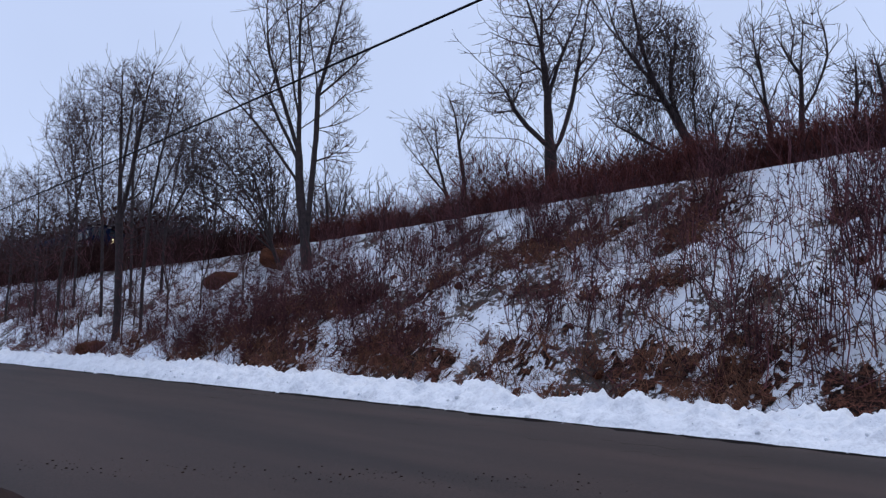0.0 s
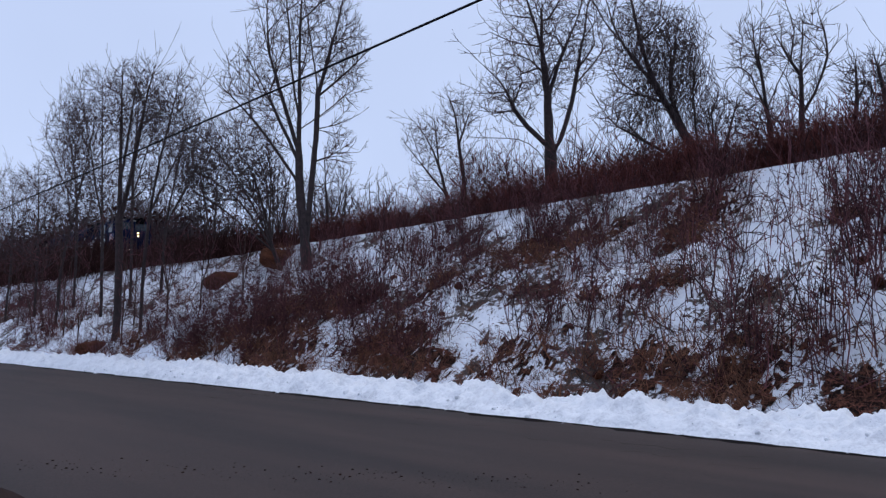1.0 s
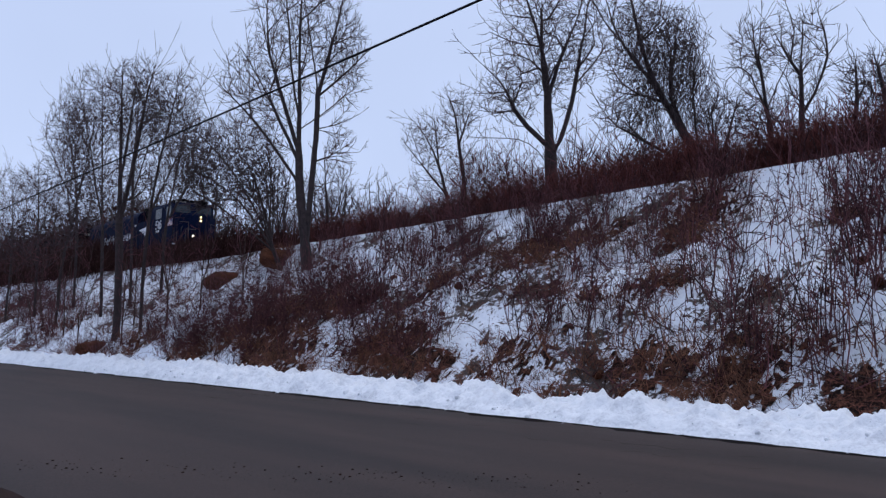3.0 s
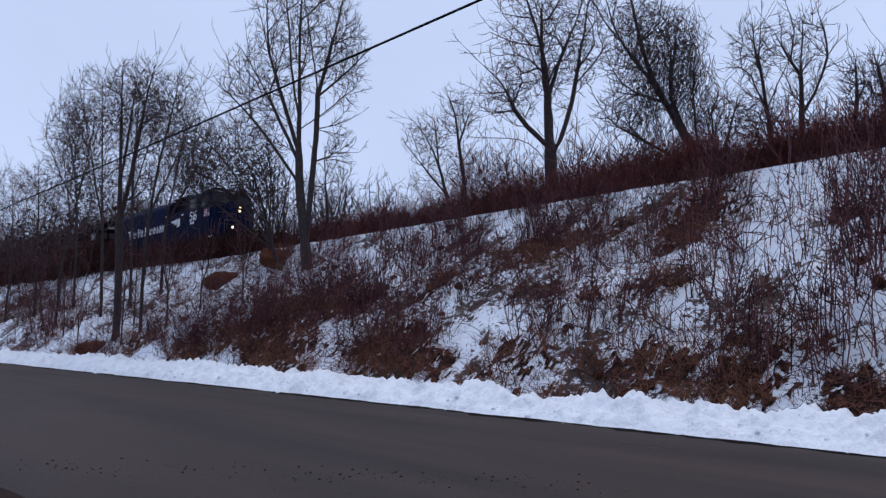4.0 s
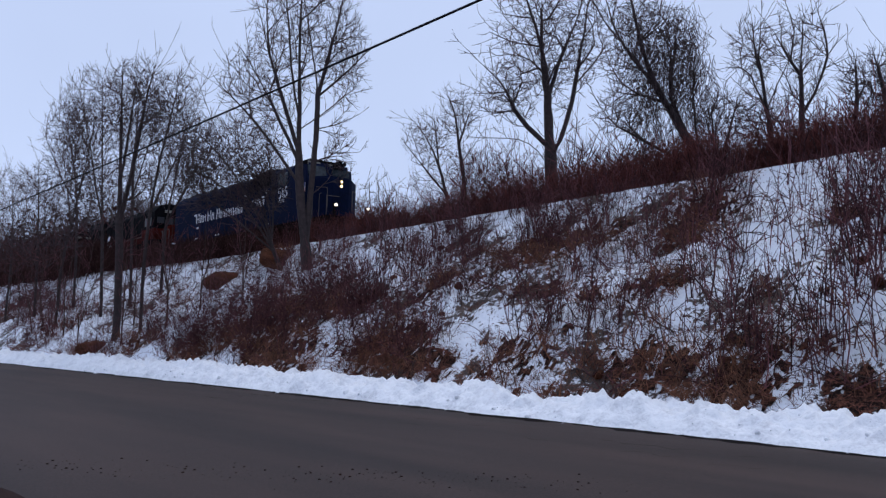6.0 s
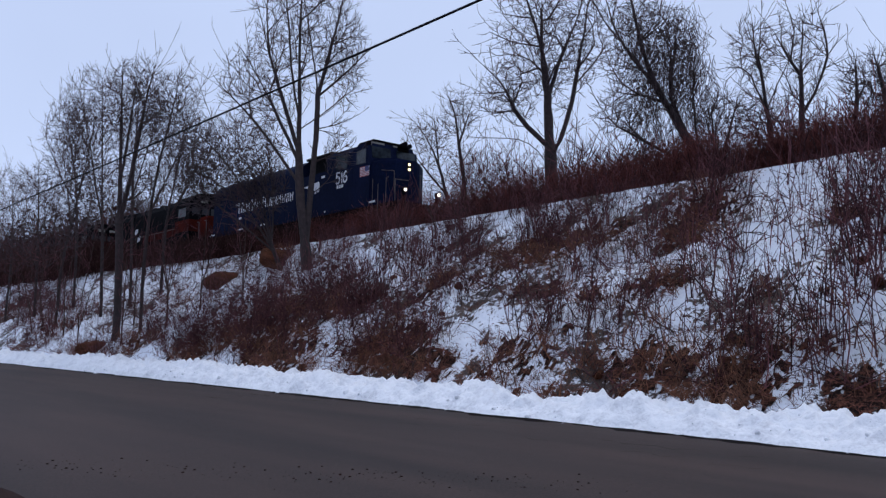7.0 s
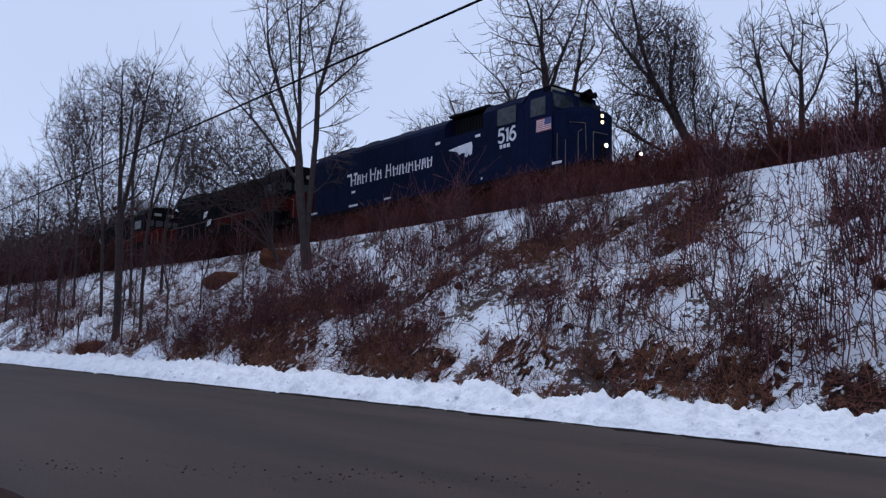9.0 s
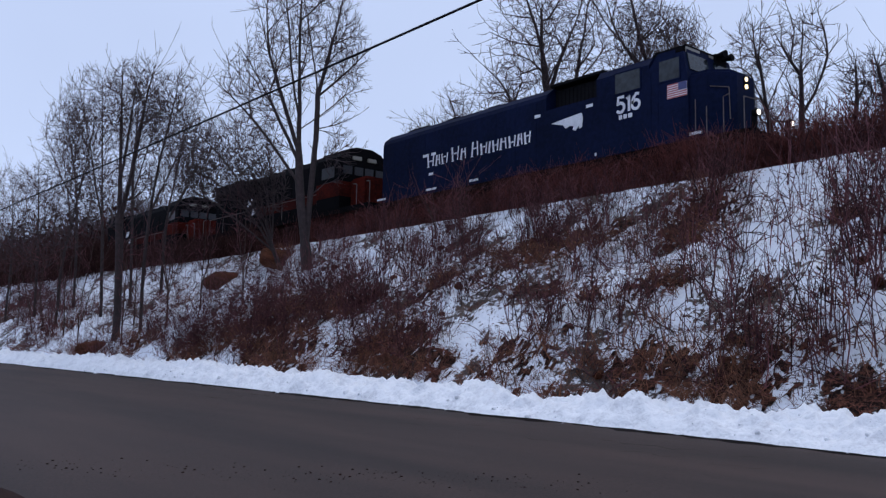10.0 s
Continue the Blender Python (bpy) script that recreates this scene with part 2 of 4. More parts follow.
road = sheet("road", strip((-400, -60, 10), (-60, 20, 0.8), (20, 400, 20)), strip((2.0, 13.05, 0.5)), road_z, M["asphalt"])
tagged(road, "worn dark grey asphalt road, damp and bare of snow", "road", kind="structure")
shoulder = sheet("road_shoulder", strip((-400, -60, 10), (-60, 20, 0.5), (20, 400, 20)), strip((-6, 2.1, 0.4)),
                 lambda x, y: grade(x) + 0.06 + 0.03 * lump(x, y, 1.5, 6) + 0.02 * lump(x, y, 5, 7), M["gravel"])
tagged(shoulder, "muddy brown gravel shoulder beside the road", "road shoulder", kind="structure")

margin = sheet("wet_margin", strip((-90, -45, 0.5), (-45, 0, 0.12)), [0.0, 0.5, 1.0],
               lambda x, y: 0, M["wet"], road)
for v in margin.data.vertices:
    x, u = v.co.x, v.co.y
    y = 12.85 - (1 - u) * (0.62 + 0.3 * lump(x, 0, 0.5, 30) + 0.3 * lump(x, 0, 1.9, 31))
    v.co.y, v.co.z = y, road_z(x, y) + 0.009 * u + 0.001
# tar seams and cracks along the far lane
seams = []
rng = random.Random(4)
for k in range(24):
    x, y = rng.uniform(-26, -5), rng.choice((10.6, 11.4, 11.9, 9.6)) + rng.uniform(-0.2, 0.2)
    n, dx = rng.randint(3, 7), rng.uniform(0.1, 0.24)
    pts = [(x + i * dx, y + 0.07 * math.sin(i * 1.7 + k) + rng.uniform(-0.08, 0.08)) for i in range(n)]
    wide = [0.004 + 0.026 * rng.random() ** 2 for _ in pts]
    seams.append(([(a, b, road_z(a, b) - 0.75 * w) for (a, b), w in zip(pts, wide)], wide))
tagged(tube_mesh("road_crack", seams, M["patch"], road), "black cracks in the asphalt")
grit = bmesh.new()
for k in range(260):
    u = rng.uniform(-0.3, 1.3)
    x, y = -9.6 + 2.8 * u + rng.gauss(0, 0.35), 2.9 + 3.0 * u + rng.gauss(0, 0.3)
    if y < 2.4:
        continue
    r = 0.004 + 0.011 * rng.random() ** 3
    bmesh.ops.create_icosphere(grit, subdivisions=1, radius=r, matrix=Matrix.Translation((x, y, road_z(x, y) + r * 0.3)) @ Matrix.Diagonal((1, 1.3, 0.6, 1)))
tagged(part("road_grit", grit, M["gravel"], None), "dark loose grit scattered on the asphalt", "grit", kind="stuff")

# ---------------------------------------------------------------- ploughed snow along the road


def snow_z(x, y):
    w = 0.16 * lump(x, 0, 0.5, 8) + 0.12 * lump(x, 0, 1.7, 9) + 0.06 * lump(x, 0, 5.0, 32)
    near = min(1.0, max(0.0, (x + 16) / 9))
    u = (y - ROAD_EDGE + 0.28 + 0.16 * near - w) / 2.1
    if u <= 0 or u >= 1:
        return grade(x) + 0.03 if u <= 0 else ground_z(x, y) - 0.05
    top = 0.5 - 0.13 * min(1.0, max(0.0, (x + 30) / 14)) + 0.14 * lump(x, 0, 0.35, 10) + 0.1 * lump(x, 0, 0.9, 11) + 0.05 * lump(x, 0, 2.3, 12) + 0.06
    shape = 0.45 * math.sin(math.pi * u ** 0.8) ** 0.5 + 0.55 * math.sin(math.pi * u ** 0.9) ** 1.4
    a, b, c, d = lump(x, y, 1.5, 13), lump(x, y, 3.3, 14), lump(x, y, 7.0, 15), lump(x, y, 14.0, 33)
    lumps = 0.2 * a + 0.15 * b + 0.1 * c + 0.06 * d
    return grade(x) + 0.03 + max(0.0, shape * (top + lumps) + min(1, 5 * u) * 0.03 * c)


bank_snow = sheet("snow_bank", strip((-300, -90, 3), (-90, -40, 0.2), (-40, -3, 0.05), (-3, 60, 2)), strip((12.15, 14.95, 0.055)), snow_z, M["snow"])
tagged(bank_snow, "lumpy white bank of ploughed snow along the road", "snow bank", kind="structure")

clods = bmesh.new()
rng = random.Random(12)
for k in range(320):
    x = -4 - 46 * rng.random() ** 1.5
    y = rng.gauss(13.6, 0.45) if rng.random() < 0.6 else 12.72 + rng.gauss(0, 0.16)
    r = 0.015 + 0.06 * rng.random() ** 3
    ball = bmesh.ops.create_icosphere(clods, subdivisions=2, radius=r)["verts"]
    for v in ball:
        v.co *= 1 + 0.45 * noise.noise(v.co * (1.2 / r) + Vector((k, 0, 0)))
        v.co += Vector((x, y, max(snow_z(x, y), road_z(x, y) if y < 13 else -9) - r * 0.2))
for f in clods.faces:
    f.smooth = True
tagged(part("snow_clods", clods, M["snow"], None), "loose clods of snow on the ploughed bank", "snow", kind="stuff")

# ---------------------------------------------------------------- railway


def ballast_z(x, y):
    d = abs(y - TRACK_Y)
    top = RAIL - 0.2
    return min(top, top - (d - 1.9) / 1.6 * 0.75) + (0.05 * lump(x, y, 2.2, 16) + 0.04 * lump(x, y, 6, 17) if d > 1.3 else -0.03)


ballast = sheet("ballast", strip((-400, -100, 10), (-100, 10, 0.3), (10, 200, 10)), strip((TRACK_Y - 3.9, TRACK_Y + 3.9, 0.26)), ballast_z, M["ballast"])
tagged(ballast, "rusty brown crushed-stone ballast under the railway track", "ballast", kind="structure")
track = tagged(new("railway_track"), "rusty steel railway track on dark timber ties", "railway track", kind="structure")
for side in (-1, 1):
    y = TRACK_Y + side * 0.755
    bm = bmesh.new()
    section(bm, [(y - 0.07, RAIL - 0.17), (y + 0.07, RAIL - 0.17), (y + 0.07, RAIL - 0.15), (y + 0.012, RAIL - 0.13), (y + 0.012, RAIL - 0.05),
                 (y + 0.036, RAIL - 0.035), (y + 0.034, RAIL), (y - 0.034, RAIL), (y - 0.036, RAIL - 0.035), (y - 0.012, RAIL - 0.05), (y - 0.012, RAIL - 0.13), (y - 0.07, RAIL - 0.15)], -400, 200)
    part("rail", bm, M["steel"], track)
tie_mesh = None
for k in range(200):
    if tie_mesh is None:
        tie = part("tie", boxed((-0.115, 0.115, TRACK_Y - 1.3, TRACK_Y + 1.3, RAIL - 0.36, RAIL - 0.172), bevel=0.012), M["tie"], track)
        tie_mesh = tie.data
    else:
        tie = new("tie", tie_mesh)
        tie.parent = track
    tie.location.x = -100 + 0.54 * k

# thin broken strip of snow left along the ends of the ties
rng = random.Random(31)
strips, x = [], -56.0
while x < -27:
    L = rng.uniform(0.5, 2.4)
    pts = [(x + L * i / 5, TRACK_Y - 1.62 + rng.uniform(-0.04, 0.04), RAIL - 0.17 + rng.uniform(0, 0.03)) for i in range(6)]
    strips.append((pts, [0.01, 0.07, 0.1, 0.09, 0.06, 0.01]))
    x += L + rng.uniform(0.1, 0.7)
tagged(tube_mesh("snow_strip", strips, M["snow"], sides=7), "thin broken strip of snow along the track", "snow", kind="stuff")

# ---------------------------------------------------------------- overhead cable
pts = [(x, 7.5, 5.95 + 0.00012 * (x + 12) ** 2) for x in np.arange(-75, 30, 1.5)]
tagged(tube_mesh("overhead_cable", [(pts, [0.018] * len(pts))], M["cable"], sides=6), "thick black utility cable hung along the road", "cable")

# ---------------------------------------------------------------- locomotives


def wheelset():
    bm = bmesh.new()
    for side in (-1, 1):
        y = side * 0.76
        rod(bm, (0, y - 0.05, 0), (0, y + 0.07, 0), 0.51, 24)
        rod(bm, (0, y - 0.12 if side > 0 else y + 0.12, 0), (0, y, 0), 0.545, 24)
        rod(bm, (0, side * 0.8, 0), (0, side * 1.0, 0), 0.14, 10)
        for a in range(6):
            c, s = math.cos(a * math.pi / 3), math.sin(a * math.pi / 3)
            rod(bm, (0.28 * c, side * 0.83, 0.28 * s), (0.28 * c, side * 0.86, 0.28 * s), 0.05, 6)
    rod(bm, (0, -1, 0), (0, 1, 0), 0.09, 10)
    return bm


def running_gear(loco, length, centres):
    """Bogies, wheels, tank, couplers. Returns the keyed wheelsets."""
    sets = []
    for c in centres:
        bm = bmesh.new()
        for side in (-1, 1):
            y = side * 1.02
            prism(bm, [(c - 2.5, 0.42), (c - 2.3, 0.85), (c - 1.4, 0.95), (c - 0.8, 0.62), (c + 0.8, 0.62), (c + 1.4, 0.95), (c + 2.3, 0.85), (c + 2.5, 0.42), (c + 2.1, 0.4), (c, 0.34), (c - 2.1, 0.4)], y - 0.09, y + 0.09)
            for k in (-1.95, 0, 1.95):
                box(bm, c + k - 0.2, c + k + 0.2, y + side * 0.09 - 0.06, y + side * 0.09 + 0.06, 0.36, 0.72, 0.03)
                for e in (-0.42, 0.42):
                    rod(bm, (c + k + e, y, 0.55), (c + k + e, y, 0.95), 0.1, 8)
        box(bm, c - 0.6, c + 0.6, -1.0, 1.0, 0.75, 1.02)
        part("bogie_frame", bm, M["grime"], loco, "grimy cast-steel bogie frame")
        for k in (-1.95, 0, 1.95):
            w = part("wheelset", wheelset(), M["steel"], loco, "steel wheels on their axle")
            w.location = (c + k, 0, 0.51)
            sets.append(w)
    mid = sum(centres) / 2
    bm = bmesh.new()
    section(bm, [(-1.45, 1.0), (-1.45, 0.55), (-1.1, 0.25), (1.1, 0.25), (1.45, 0.55), (1.45, 1.0)], mid - 2.6, mid + 2.6)
    part("fuel_tank", bm, M["grime"], loco)
    for x, d in ((-0.35 - (0 if length else 19.6), -1), (length + 0.35, 1)):
        bm = boxed((min(x, x - d * 0.7), max(x, x - d * 0.7), -0.12, 0.12, 0.72, 0.98), (x - 0.16, x + 0.16, -0.22, 0.22, 0.66, 1.06), bevel=0.03)
        part("coupler", bm, M["steel"], loco)
    return sets


def grab(bm, pts, r=0.018):
    for a, b in zip(pts, pts[1:]):
        rod(bm, a, b, r, 6)


def ribbon(bm, line, half, y0, y1):
    """A thick flat stroke along a line of (x, z)."""
    edge = []
    for i, (x, z) in enumerate(line):
        ax, az = line[max(0, i - 1)]
        bx, bz = line[min(len(line) - 1, i + 1)]
        n = math.hypot(bx - ax, bz - az) + 1e-9
        edge.append((x, z, -(bz - az) / n * half, (bx - ax) / n * half))
    rows = [[bm.verts.new((x + s * u, y, z + s * v)) for s, y in ((1, y0), (-1, y0), (-1, y1), (1, y1))] for x, z, u, v in edge]
    for p, q in zip(rows, rows[1:]):
        for k in range(4):
            bm.faces.new((p[k], p[(k + 1) % 4], q[(k + 1) % 4], q[k]))
    bm.faces.new(rows[0]), bm.faces.new(rows[-1][::-1])
    return bm


def lead_locomotive():
    """Full-width body with sloped roof edges, notch behind the cab, wide nose."""
    loco = tagged(new("locomotive"), "navy blue wide-body diesel locomotive with white lettering, headlights lit", "locomotive", "locomotives of the train")
    wide = [(-1.5, 1.28), (-1.5, 4.1), (-1.42, 4.3), (-1.05, 4.6), (-0.6, 4.7), (0.6, 4.7), (1.05, 4.6), (1.42, 4.3), (1.5, 4.1), (1.5, 1.28)]
    bm = bmesh.new()
    section(bm, wide, 0, 10.9)
    section(bm, [(-1.5, 1.28), (-1.5, 3.62), (1.5, 3.62), (1.5, 1.28)], 10.9, 13.5)
    part("body", bm, M["navy"], loco, "navy blue painted engine body")
    part("notch_wall", section(bmesh.new(), [(-1.3, 3.625), (-0.95, 3.7), (-0.95, 4.5), (-0.6, 4.7), (0.6, 4.7), (0.95, 4.5), (0.95, 3.7), (1.3, 3.625)], 10.905, 13.495), M["roof"], loco, "sooty recess behind the cab")
    # vertical panel seams on the body sides
    for k in range(9):
        x = 0.9 + k * 1.18
        for y in (-1.505, 1.505):
            part("panel_strip", boxed((x, x + 0.035, y - 0.007, y + 0.007, 1.4, 4.05)), M["navy"], loco)
    for side in (-1, 1):
        bm = boxed((10.95, 13.45, side * 0.96 - 0.012, side * 0.96 + 0.012, 3.8, 4.45))
        for k in range(12):
            x = 11.0 + k * 0.2
            box(bm, x, x + 0.06, side * 0.975 - 0.02, side * 0.975 + 0.02, 3.8, 4.45)
        part("radiator_grille", bm, M["roof"], loco, "sooty black grille in the notch behind the cab")
    part("notch_canopy", boxed((10.85, 13.55, -1.22, 1.22, 4.6, 4.72), bevel=0.02), M["roof"], loco)
    for x0, x1, h in ((1.0, 2.7, 0.07), (3.9, 4.9, 0.06), (6.7, 7.6, 0.04)):
        bm = boxed((x0, x1, -0.85, 0.85, 4.6, 4.7 + h), bevel=0.05)
        for k in range(10):
            y = -0.75 + k * 0.155
            box(bm, x0 + 0.1, x1 - 0.1, y, y + 0.05, 4.7 + h, 4.72 + h)
        part("roof_fan", bm, M["roof"], loco, "sooty black roof fan housing")
    # cab
    bm = bmesh.new()
    section(bm, [(-1.52, 1.28), (-1.52, 4.25), (-1.3, 4.55), (-0.7, 4.78), (0.7, 4.78), (1.3, 4.55), (1.52, 4.25), (1.52, 1.28)], 13.5, 15.9)
    part("cab_rear", bm, M["navy"], loco)
    bm = bmesh.new()
    prism(bm, [(15.9, 1.28), (15.9, 4.4), (16.1, 4.62), (17.28, 4.6), (17.5, 3.4), (17.5, 1.28)], -1.52, 1.52)
    bmesh.ops.bevel(bm, geom=[e for e in bm.edges if abs(e.verts[0].co.y - e.verts[1].co.y) < 0.01 and min(v.co.z for v in e.verts) > 4.3], offset=0.22, segments=2, affect="EDGES")
    part("cab", bm, M["navy"], loco, "navy blue driver's cab")
    part("cab_roof", boxed((15.7, 17.2, -1.15, 1.15, 4.54, 4.8), bevel=0.1), M["roof"], loco)
    bm = bmesh.new()
    plan = [(17.3, -1.46), (18.1, -1.36), (18.6, -0.75), (18.7, -0.5), (18.7, 0.5), (18.6, 0.75), (18.1, 1.36), (17.3, 1.46)]
    low, high = [bm.verts.new((x, y, 1.28)) for x, y in plan], [bm.verts.new((x, y, 3.7 - 0.06 * abs(y))) for x, y in plan]
    bm.faces.new(low), bm.faces.new(high)
    for i in range(8):
        j = (i + 1) % 8
        bm.faces.new((low[i], low[j], high[j], high[i]))
    bmesh.ops.bevel(bm, geom=[e for e in bm.edges if min(v.co.z for v in e.verts) > 3.2 and max(v.co.x for v in e.verts) > 17.5], offset=0.14, segments=3, affect="EDGES")
    part("nose", bm, M["navy"], loco, "dark navy wide nose with headlights")
    part("underframe", boxed((-0.55, 19.6, -1.45, 1.45, 1.02, 1.3), bevel=0.03), M["grime"], loco)
    part("pilot", boxed((19.45, 19.75, -1.4, 1.4, 0.25, 1.3), (19.6, 20.0, -1.2, 1.2, 0.2, 0.7), bevel=0.04), M["black"], loco)
    # windows on both sides
    for s in (-1, 1):
        for x0, x1, z0, z1 in ((14.4, 15.5, 3.5, 4.22), (16.34, 17.16, 3.5, 4.22)):
            y = s * 1.525
            w = part("window", boxed((x0 - 0.06, x1 + 0.06, y - 0.012, y + 0.012, z0 - 0.06, z1 + 0.06), bevel=0.008), M["navy"], loco)
            part("pane", boxed((x0, x1, y - 0.018, y + 0.018, z0, z1)), M["glass"], w)
    for y0, y1 in ((-1.35, -0.2), (0.2, 1.35)):
        bm = bmesh.new()
        v = [bm.verts.new(c) for c in ((17.4, y0, 3.76), (17.4, y1, 3.76), (17.2, y1, 4.36), (17.2, y0, 4.36), (17.48, y0, 3.76), (17.48, y1, 3.76), (17.37, y1, 4.36), (17.37, y0, 4.36))]
        for q in ((0, 1, 2, 3), (4, 5, 6, 7), (0, 1, 5, 4), (2, 3, 7, 6), (1, 2, 6, 5), (0, 3, 7, 4)):
            bm.faces.new([v[i] for i in q])
        part("windscreen", bm, M["glass"], loco, "dark glass windscreen")
    # number boards and roof fittings
    for y in (-1.1, 0.25):
        b = part("number_board", boxed((16.9, 17.28, y - 0.3, y + 0.65, 4.36, 4.66), bevel=0.03), M["black"], loco)
        part("board_face", boxed((17.28, 17.295, y - 0.23, y + 0.58, 4.41, 4.61)), M["board"], b)
    bm = bmesh.new()
    for y, z, x in ((0.35, 4.62, 17.3), (0.6, 4.5, 17.45), (0.85, 4.64, 17.25), (0.6, 4.74, 17.2)):
        rod(bm, (x, y, z), (x + 0.42, y, z), 0.05, 10, 0.12)
    box(bm, 17.0, 17.4, 0.3, 0.95, 4.34, 4.7)
    part("air_horn", bm, M["black"], loco, "black multi-trumpet air horn")
    # lights
    h = part("headlight", boxed((18.62, 18.73, -0.16, 0.16, 3.02, 3.52), bevel=0.04), M["black"], loco)
    for z in (3.13, 3.38):
        part("lens", rod(bmesh.new(), (18.72, 0, z), (18.76, 0, z), 0.07, 16), M["lamp"], h, "glowing yellow headlight lens")
    for y in (-0.95, 1.1):
        d = part("ditch_light", rod(bmesh.new(), (19.55, y, 1.87), (19.72, y, 1.87), 0.13, 14), M["black"], loco)
        part("lens", rod(bmesh.new(), (19.71, y, 1.87), (19.76, y, 1.87), 0.08, 16), M["ditch"], d, "glowing white ditch light lens")
        part("bracket", boxed((19.5, 19.66, y - 0.05, y + 0.05, 1.28, 1.8)), M["black"], d)
    # rails and steps at the front platform
    for s in (-1, 1):
        bm = bmesh.new()
        y = s * 1.4
        grab(bm, [(18.15, s * 1.45, 0.6), (18.15, s * 1.45, 2.3)])
        grab(bm, [(18.75, y, 0.5), (18.75, y, 2.5), (18.95, y, 2.55)])
        grab(bm, [(19.5, y, 0.4), (19.5, y, 2.35), (19.6, y * 0.5, 2.35)])
        grab(bm, [(17.75, s * 1.49, 0.9), (17.75, s * 1.49, 2.6)], 0.016)
        grab(bm, [(18.2, s * 1.3, 3.0), (18.6, s * 0.82, 2.98), (18.62, s * 0.8, 1.9)], 0.018)
        part("handrail", bm, M["rail_paint"], loco, "dull pale handrails")
    for k in range(4):
        for y in (-1.48, 1.2):
            part("step", boxed((18.8, 19.45, y, y + 0.28, 0.35 + k * 0.25, 0.39 + k * 0.25)), M["grime"], loco)
    # mirrors, door outline, sill marks
    for x0, x1 in ((3.4, 4.15), (6.4, 6.95), (13.4, 14.1), (16.6, 18.0), (-0.4, 0.3)):
        part("sill_mark", boxed((x0, x1, -1.512, -1.496, 1.4, 1.5)), M["white"], loco, "white reflective sill mark")
    for x, z in ((10.45, 3.48), (13.15, 3.35), (3.3, 3.05), (3.9, 3.05), (3.75, 2.15)):
        part("stencil", boxed((x - 0.16, x + 0.16, -1.514, -1.5, z - 0.06, z + 0.06)), M["white"], loco, "small white stencil")
    bm = boxed((15.95, 15.98, -1.535, -1.52, 1.5, 3.9), (16.0, 16.28, -1.53, -1.515, 1.45, 3.95))
    part("cab_door", bm, M["navy"], loco)
    # lettering as plain bars, a winged shape, road number and flag
    x = 3.5
    for k, w in enumerate((0.55, 0.46, 0.5, 0, 0.56, 0.52, 0, 0.62, 0.46, 0.28, 0.42, 0.56, 0.46, 0.44, 0.4)):
        if w:
            tall = 0.62 if k in (0, 4, 7) else 0.46
            z0, z1, lean = 2.5, 2.5 + tall, 0.05 * (1 if k % 2 else -1)
            bm = bmesh.new()
            prism(bm, [(x, z0), (x + 0.1, z0), (x + 0.1 + lean, z1), (x + lean, z1)], -1.513, -1.503)
            if w > 0.3:
                e = x + w * 0.74
                prism(bm, [(e - 0.07, z0), (e, z0), (e - lean, z1), (e - 0.07 - lean, z1)], -1.513, -1.503)
                zm = z0 + tall * (0.35 + 0.12 * (k % 3))
                box(bm, x + 0.1, e - 0.07, -1.512, -1.504, zm, zm + 0.06)
            box(bm, x - 0.03, x + 0.14, -1.512, -1.504, z0 - 0.03, z0)
            part("letter_bar", bm, M["white"], loco)
            x += w
        else:
            x += 0.2
    bm = bmesh.new()
    prism(bm, [(11.2, 3.02), (11.9, 3.1), (12.75, 3.16), (12.82, 2.95), (12.78, 2.62), (12.66, 2.56), (12.6, 2.68), (12.45, 2.52), (12.3, 2.6), (12.36, 2.72), (12.15, 2.76), (11.95, 2.7), (11.8, 2.86)], -1.513, -1.501)
    part("emblem", bm, M["white"], loco, "white wing-like emblem")
    curve5 = [(0.02, 0.1)] + [(0.2 + 0.2 * math.cos(radians(q)), 0.22 + 0.22 * math.sin(radians(q))) for q in range(-120, 131, 25)] + [(0.06, 0.34), (0.09, 0.7), (0.4, 0.7)]
    loop6 = [(0.38, 0.66), (0.24, 0.7), (0.08, 0.5)] + [(0.21 + 0.19 * math.cos(radians(q)), 0.21 + 0.2 * math.sin(radians(q))) for q in range(170, 531, 24)]
    for x, stroke in ((14.45, curve5), (14.9, [(0.0, 0.56), (0.13, 0.7), (0.13, -0.02)]), (15.13, loop6)):
        bm = bmesh.new()
        ribbon(bm, [(x + 0.86 * u, 2.78 + 0.8 * v) for u, v in stroke], 0.055, -1.533, -1.523)
        part("digit", bm, M["white"], loco, "white painted digit of the road number")
    part("reporting_mark", boxed((14.55, 14.7, -1.532, -1.52, 2.52, 2.68), (14.76, 14.91, -1.532, -1.52, 2.52, 2.68), (14.97, 15.15, -1.532, -1.52, 2.52, 2.68)), M["white"], loco)
    f = part("flag", boxed((16.66, 17.46, -1.532, -1.521, 2.82, 3.32)), M["white"], loco, "small red, white and blue flag")
    for k in range(7):
        z = 2.82 + k * 0.0769
        part("stripe", boxed((16.66, 17.46, -1.537, -1.533, z, z + 0.042)), M["red"], f)
    part("canton", boxed((17.12, 17.46, -1.543, -1.538, 3.05, 3.32)), M["blue"], f)
    return loco, running_gear(loco, 19.7, (3.4, 16.0))


